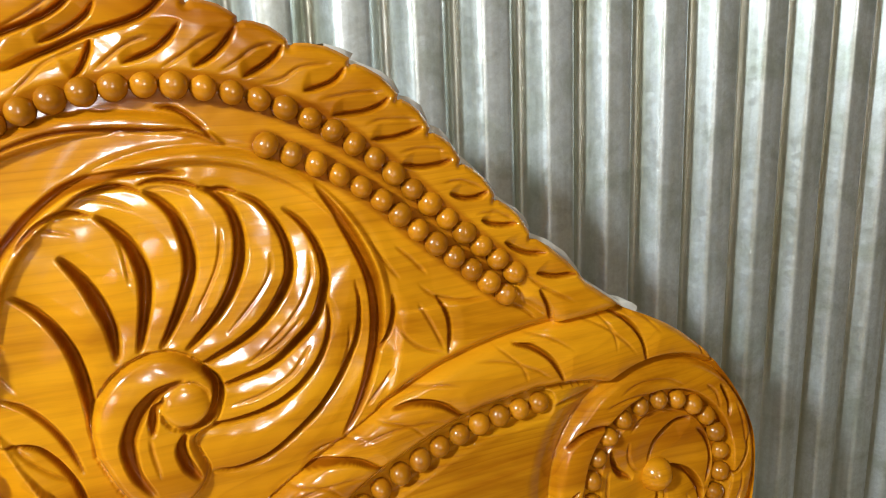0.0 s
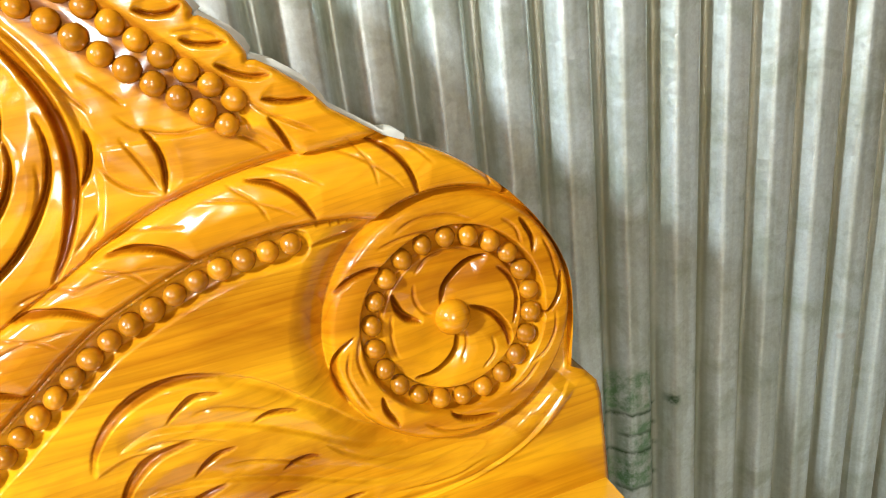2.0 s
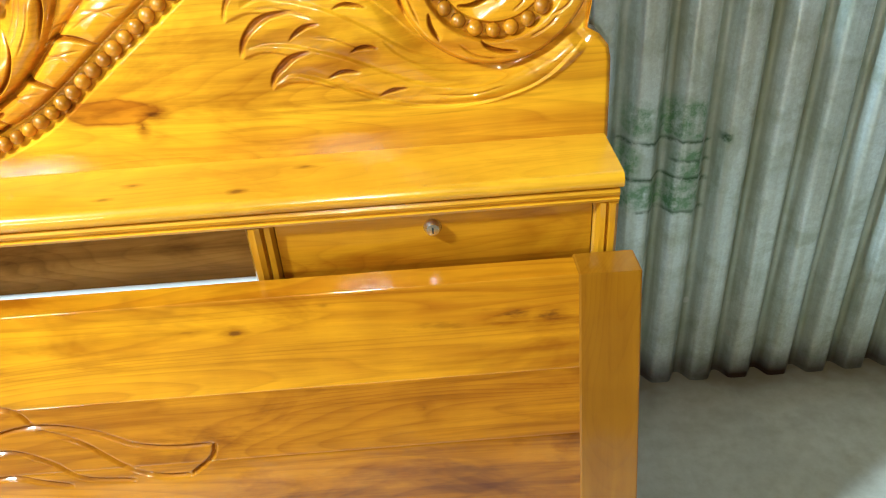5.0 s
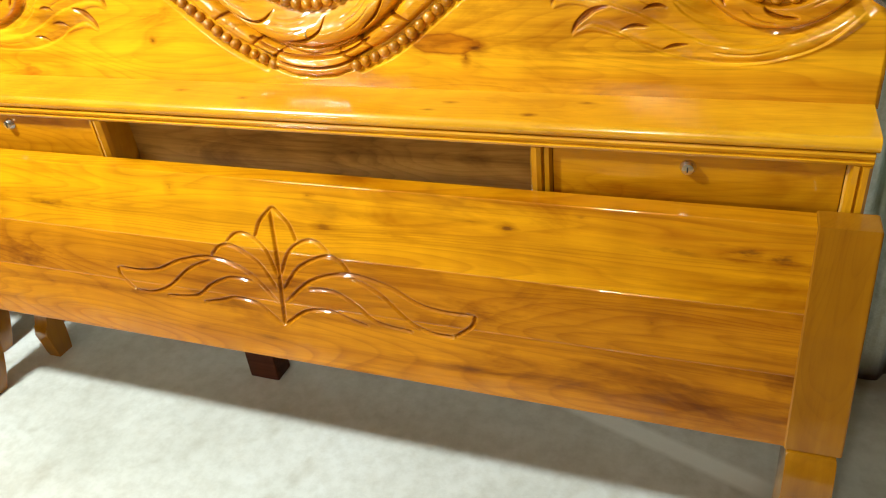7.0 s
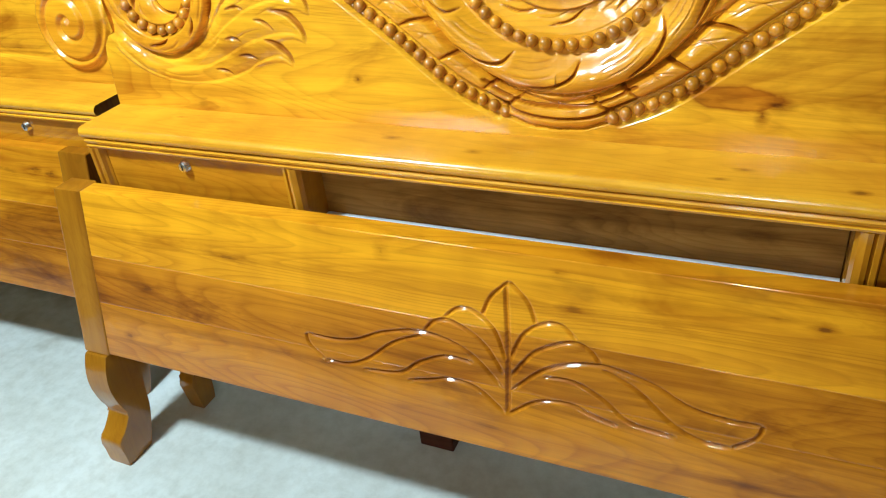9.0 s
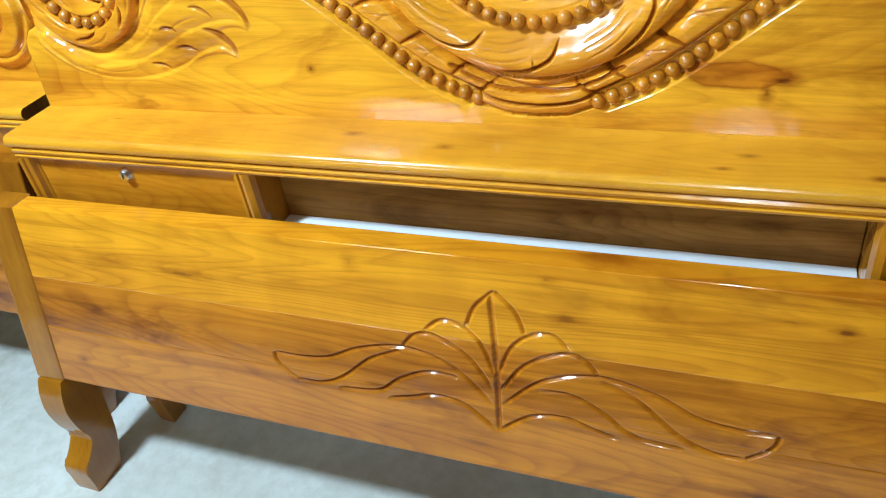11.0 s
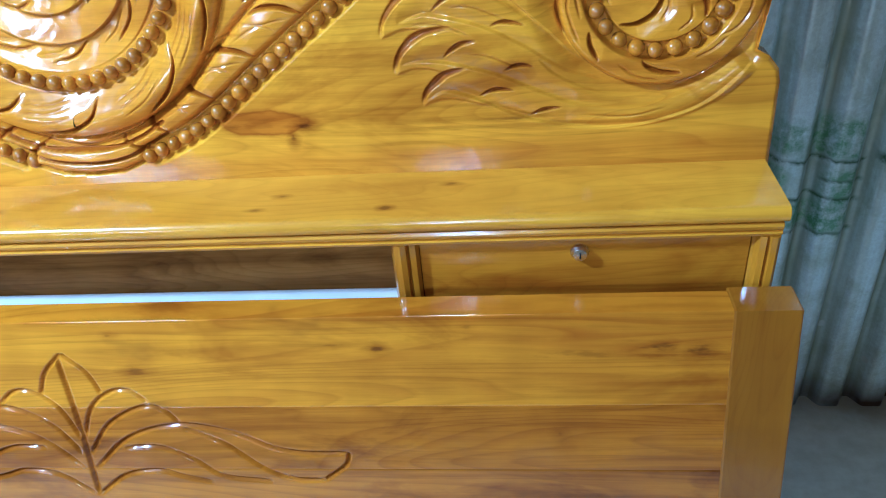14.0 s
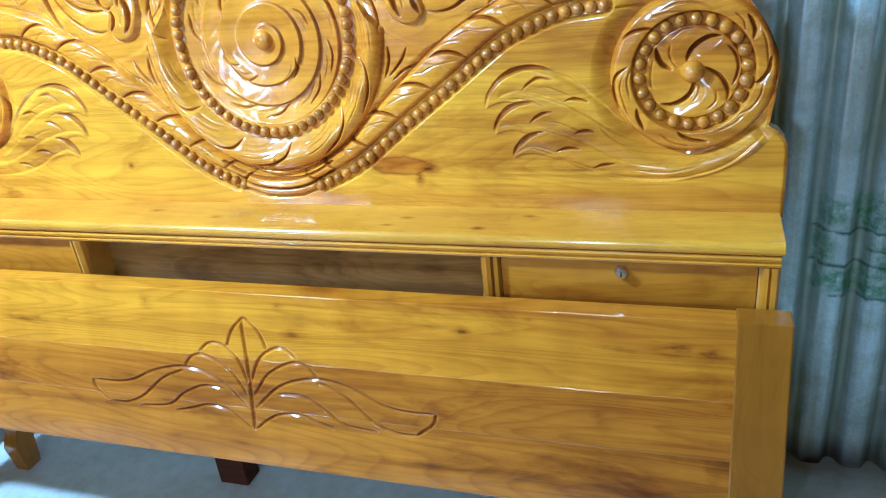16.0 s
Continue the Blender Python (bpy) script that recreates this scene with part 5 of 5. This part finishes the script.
def beads(parent, disc=True, sides=(1, -1)):
    small, ball = bead_mesh(0.0094), bead_mesh(0.0165, M_CARVED)
    rows = []
    for line, h in ((CHAIN, -0.005), (CROWN, 0.0005), (CROWN_IN, 0.0005)):
        rows += [(p, h) for p in walk_along(spline(line, 8), 0.0188)]
    if disc:
        rows += [(DISC + RING_R * np.array((math.cos(a), math.sin(a))), -0.0075) for a in np.arange(22) * 2 * math.pi / 22 + 0.1]
    for a in np.arange(-0.5, 10.5) * 0.118 - math.pi / 2 + 0.059:
        rows.append((EGG + 0.715 * np.array((EGG_A * math.cos(a), EGG_B * math.sin(a))), -0.0075))
    a = -math.pi / 2 + 0.118 * 10.5
    while a < 0.9:
        rows.append((EGG + 0.715 * np.array((EGG_A * math.cos(a), EGG_B * math.sin(a))), -0.0075))
        a += 0.118
    for side in sides:
        for p, h in rows:
            if side < 0 and abs(p[0]) < 0.004:
                continue
            ob = new("bead", small)
            ob.parent = parent
            c = board_place(side * p[0], p[1], h)
            ob.location = c
            ob.rotation_euler = (0.3 * p[0] * 40 % 3, p[1] * 50 % 3, 0)
            k = 1 + 0.05 * math.sin(p[0] * 900 + p[1] * 700)
            ob.scale = (k, 0.9 * k, k)
        if disc:
            ob = new("ball", ball)
            ob.parent = parent
            ob.location = board_place(side * DISC[0], DISC[1], -0.012)


def leg_outline(y, z, lean=0.0, deep=1.0):
    """The (y, z) outline of a cabriole leg whose top front is at y and z."""
    f = z / 0.245
    front = [(0.0, 0.245), (-0.006, 0.215), (-0.004, 0.180), (0.010, 0.140), (0.026, 0.110), (0.027, 0.098), (0.012, 0.076), (-0.004, 0.062), (0.004, 0.030), (0.012, 0.0)]
    back = [(0.074, 0.0), (0.082, 0.05), (0.084, 0.09), (0.078, 0.15), (0.074, 0.245)]
    curve = [tuple(p) for p in spline(front, 5)] + [tuple(p) for p in spline(back, 3)]
    return [(y + a * deep + lean * (b * f - z), b * f) for a, b in curve]


def lock(parent, x, y, z):
    """Cylinder lock with a keyhole."""
    bm = lathe([(0.0108, 0.0), (0.0108, 0.0015), (0.0096, 0.0030), (0.0086, 0.0075), (0.0076, 0.0092), (0.002, 0.0100)], 24)
    bmesh.ops.transform(bm, matrix=pose(x, y, z, 90, 0, 0), verts=bm.verts)
    k = part("lock", bm, M_CHROME, parent, "round chrome cylinder lock", True)
    part("keyhole", box(x - 0.0009, x + 0.0009, y - 0.0106, y - 0.0085, z - 0.0038, z + 0.0038), M_SLOT, k)
    return k


def drawer(parent, x0, x1):
    y = 0.016
    d = part("drawer", box(x0 + 0.0008, x1 - 0.0008, y, y + 0.030, 0.476, 0.6105, 0.0012), M_DRAWER, parent)
    lock(d, (x0 + x1) / 2 - 0.002 * (1 if x0 > 0 else 6), y, 0.592)
    return d


def cabinet(parent):
    """Shelf box at the foot of the headboard: top, mouldings, stiles, drawers, open middle."""
    X = 0.812
    nose = [(0.0085 - 0.0100 * math.sin(a), 0.6412 - 0.0102 * math.cos(a)) for a in np.linspace(0, math.pi, 13)]
    top = [(0.140, 0.6525), (0.140, 0.631)] + nose
    shade_ends(part("shelf_top", prism_x(top, -X, X), M_SHELF, parent, smooth=True))
    lip = [(0.004, 0.6305), (0.050, 0.6305), (0.050, 0.612), (0.010, 0.612), (0.005, 0.6135), (0.003, 0.6175), (0.007, 0.6195), (0.003, 0.623), (0.0015, 0.627)]
    part("cornice", prism_x(lip, -X + 0.003, X - 0.003, 0.001), M_SHELF, parent)
    for s in (1, -1):
        prof = [(s * a, b) for a, b in ((0.809, 0.006), (0.805, 0.002), (0.799, 0.003), (0.797, 0.008), (0.794, 0.004), (0.788, 0.006), (0.785, 0.013), (0.782, 0.016), (0.782, 0.060), (0.809, 0.060))]
        part("stile", moulding_z(prof, 0.29, 0.612), M_STILE, parent)
        inner = [(s * 0.380, 0.016), (s * 0.384, 0.008), (s * 0.392, 0.004), (s * 0.398, 0.006), (s * 0.400, 0.013), (s * 0.403, 0.007), (s * 0.409, 0.008), (s * 0.412, 0.016), (s * 0.412, 0.098), (s * 0.380, 0.098)]
        part("divider", moulding_z(inner, 0.474, 0.612), M_STILE, parent)
        part("side_panel", box(*sorted((s * 0.793, s * 0.809)), 0.0605, 0.135, 0.29, 0.6305), M_POST, parent)
        drawer(parent, *sorted((s * 0.412, s * 0.782)))
    part("cabinet_back", box(-0.379, 0.379, 0.066, 0.099, 0.30, 0.630), M_INSIDE, parent)
    part("lining", box(-0.379, 0.379, 0.022, 0.0655, 0.478, 0.508, 0.001), M_WHITE, parent, "white lining on the open shelf")
    part("bottom_rail", box(-0.781, 0.781, 0.018, 0.050, 0.29, 0.4735, 0.002), M_DRAWER, parent)
    for x in (-0.800, 0.776):
        part("leg", prism_x(leg_outline(0.004, 0.289, 0.0, 0.62), x, x + 0.036, 0.003), M_POST, parent, smooth=True)


def shade_ends(ob):
    """The sawn ends, left and right, get a darker brown that paints in their shade."""
    ob.data.materials.append(M_END_SHADE)
    for f in ob.data.polygons:
        if abs(f.normal.x) > 0.95:
            f.material_index = 1


def headboard(place, steps, label, group, disc=True, sides=(1, -1)):
    hb = thing("headboard", place, label, "headboard", group)
    cabinet(hb)
    carved_board(hb, steps, sides, scroll=not disc)
    beads(hb, disc, sides)
    return hb


# ---- footboard ----
FB_LEAN = 0.225


def footboard(place, label, group):
    """Leans back against the headboard: three planks with an engraved leaf spray, two posts on carved legs."""
    fb = thing("footboard", place, label, "footboard", group)
    R = Relief(-0.800, 0.754, 0.249, 0.5555, 0.0012)
    c0 = -0.021
    half = {
        "petal": [(0.0, 0.514), (0.026, 0.489), (0.039, 0.459)],
        "lobe_a": [(0.002, 0.396), (0.021, 0.440), (0.050, 0.462), (0.075, 0.463), (0.096, 0.446)],
        "lobe_b": [(0.005, 0.374), (0.038, 0.417), (0.085, 0.441), (0.113, 0.436), (0.131, 0.415)],
        "wing": [(0.006, 0.352), (0.060, 0.398), (0.128, 0.416), (0.195, 0.404), (0.245, 0.382), (0.290, 0.375), (0.336, 0.376)],
        "wing_end": [(0.336, 0.376), (0.330, 0.358), (0.303, 0.337)],
        "feather_a": [(0.132, 0.411), (0.180, 0.390), (0.225, 0.354), (0.262, 0.338), (0.303, 0.336)],
        "feather_b": [(0.052, 0.383), (0.096, 0.384), (0.138, 0.366), (0.172, 0.342), (0.235, 0.334)],
        "feather_c": [(0.002, 0.313), (0.045, 0.343), (0.090, 0.349), (0.120, 0.341), (0.158, 0.332)],
    }
    for s in (1, -1):
        for pts in half.values():
            R.groove([(c0 + s * a, b) for a, b in pts], 0.0046, 0.0041)
    R.groove([(c0 - 0.006, 0.514), (c0, 0.42), (c0 + 0.002, 0.311)], 0.0042, 0.0052)
    y = lambda z: FB_LEAN * (z - 0.556) - 0.050
    co = np.stack([R.U, y(R.Z) - R.H, R.Z], 2)
    cuts = [0, 0.352, 0.440, 0.56]
    for lo, hi in zip(cuts, cuts[1:]):
        rows = (R.z[:-1] >= lo) & (R.z[:-1] < hi)
        k = np.nonzero(rows)[0]
        sub = co[k[0]:k[-1] + 2].copy()
        sub[0, :, 1] += 0.0005
        sub[-1, :, 1] += 0.0005
        back = sub[[-1, 0]] + np.array([0, 0.034, 0])
        full = np.concatenate([sub, back, sub[:1]], 0)
        rows_s = R.S[k[0]:k[-1] + 2]
        dark = np.concatenate([rows_s, 0 * rows_s[:2], rows_s[:1]], 0)
        mesh = sheet_mesh("plank", full, np.ones((full.shape[0] - 1, full.shape[1] - 1), bool), stain_shade=dark)
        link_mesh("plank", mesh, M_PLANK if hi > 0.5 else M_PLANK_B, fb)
        mesh.polygons.foreach_set("use_smooth", [True] * len(mesh.polygons))
        mesh.set_sharp_from_angle(angle=radians(40))
    for x0, x1 in ((-0.862, -0.7995), (0.7535, 0.826)):
        prof = [(y(0.247) - 0.0018, 0.247), (y(0.556) - 0.0018, 0.556), (y(0.556) + 0.040, 0.556), (y(0.247) + 0.040, 0.247)]
        shade_ends(part("post", prism_x(prof, x0, x1, 0.003), M_POST, fb))
        part("leg", prism_x(leg_outline(y(0.245) - 0.006, 0.2455, FB_LEAN), x0 + 0.004, x1 - 0.006, 0.003), M_POST, fb, smooth=True)
    return fb


headboard((0, 0, 0), (0.0009, 0.0014), "golden varnished carved wooden headboard with drawers and open shelf", "headboards")
footboard((0, 0, 0), "golden varnished plank footboard with engraved leaf, leaning on the headboard", "footboards")

# neighbouring bed, a little further back
headboard((-1.672, 0.085, 0), (0.0022, 0.0045), "golden varnished carved headboard beside the larger one, partly hidden", "headboards", False)
_fb = copy_thing(bpy.data.objects["footboard"], pose(-1.74, 0.125, 0))
tagged(_fb, "golden plank footboard of the neighbouring bed, leaning on its headboard")

# block that props the middle of the headboard
tagged(part("prop_block", box(-0.275, -0.205, 0.062, 0.112, 0.0, 0.289, 0.003), M_BLOCK), "dark red wooden block under the headboard", "block")
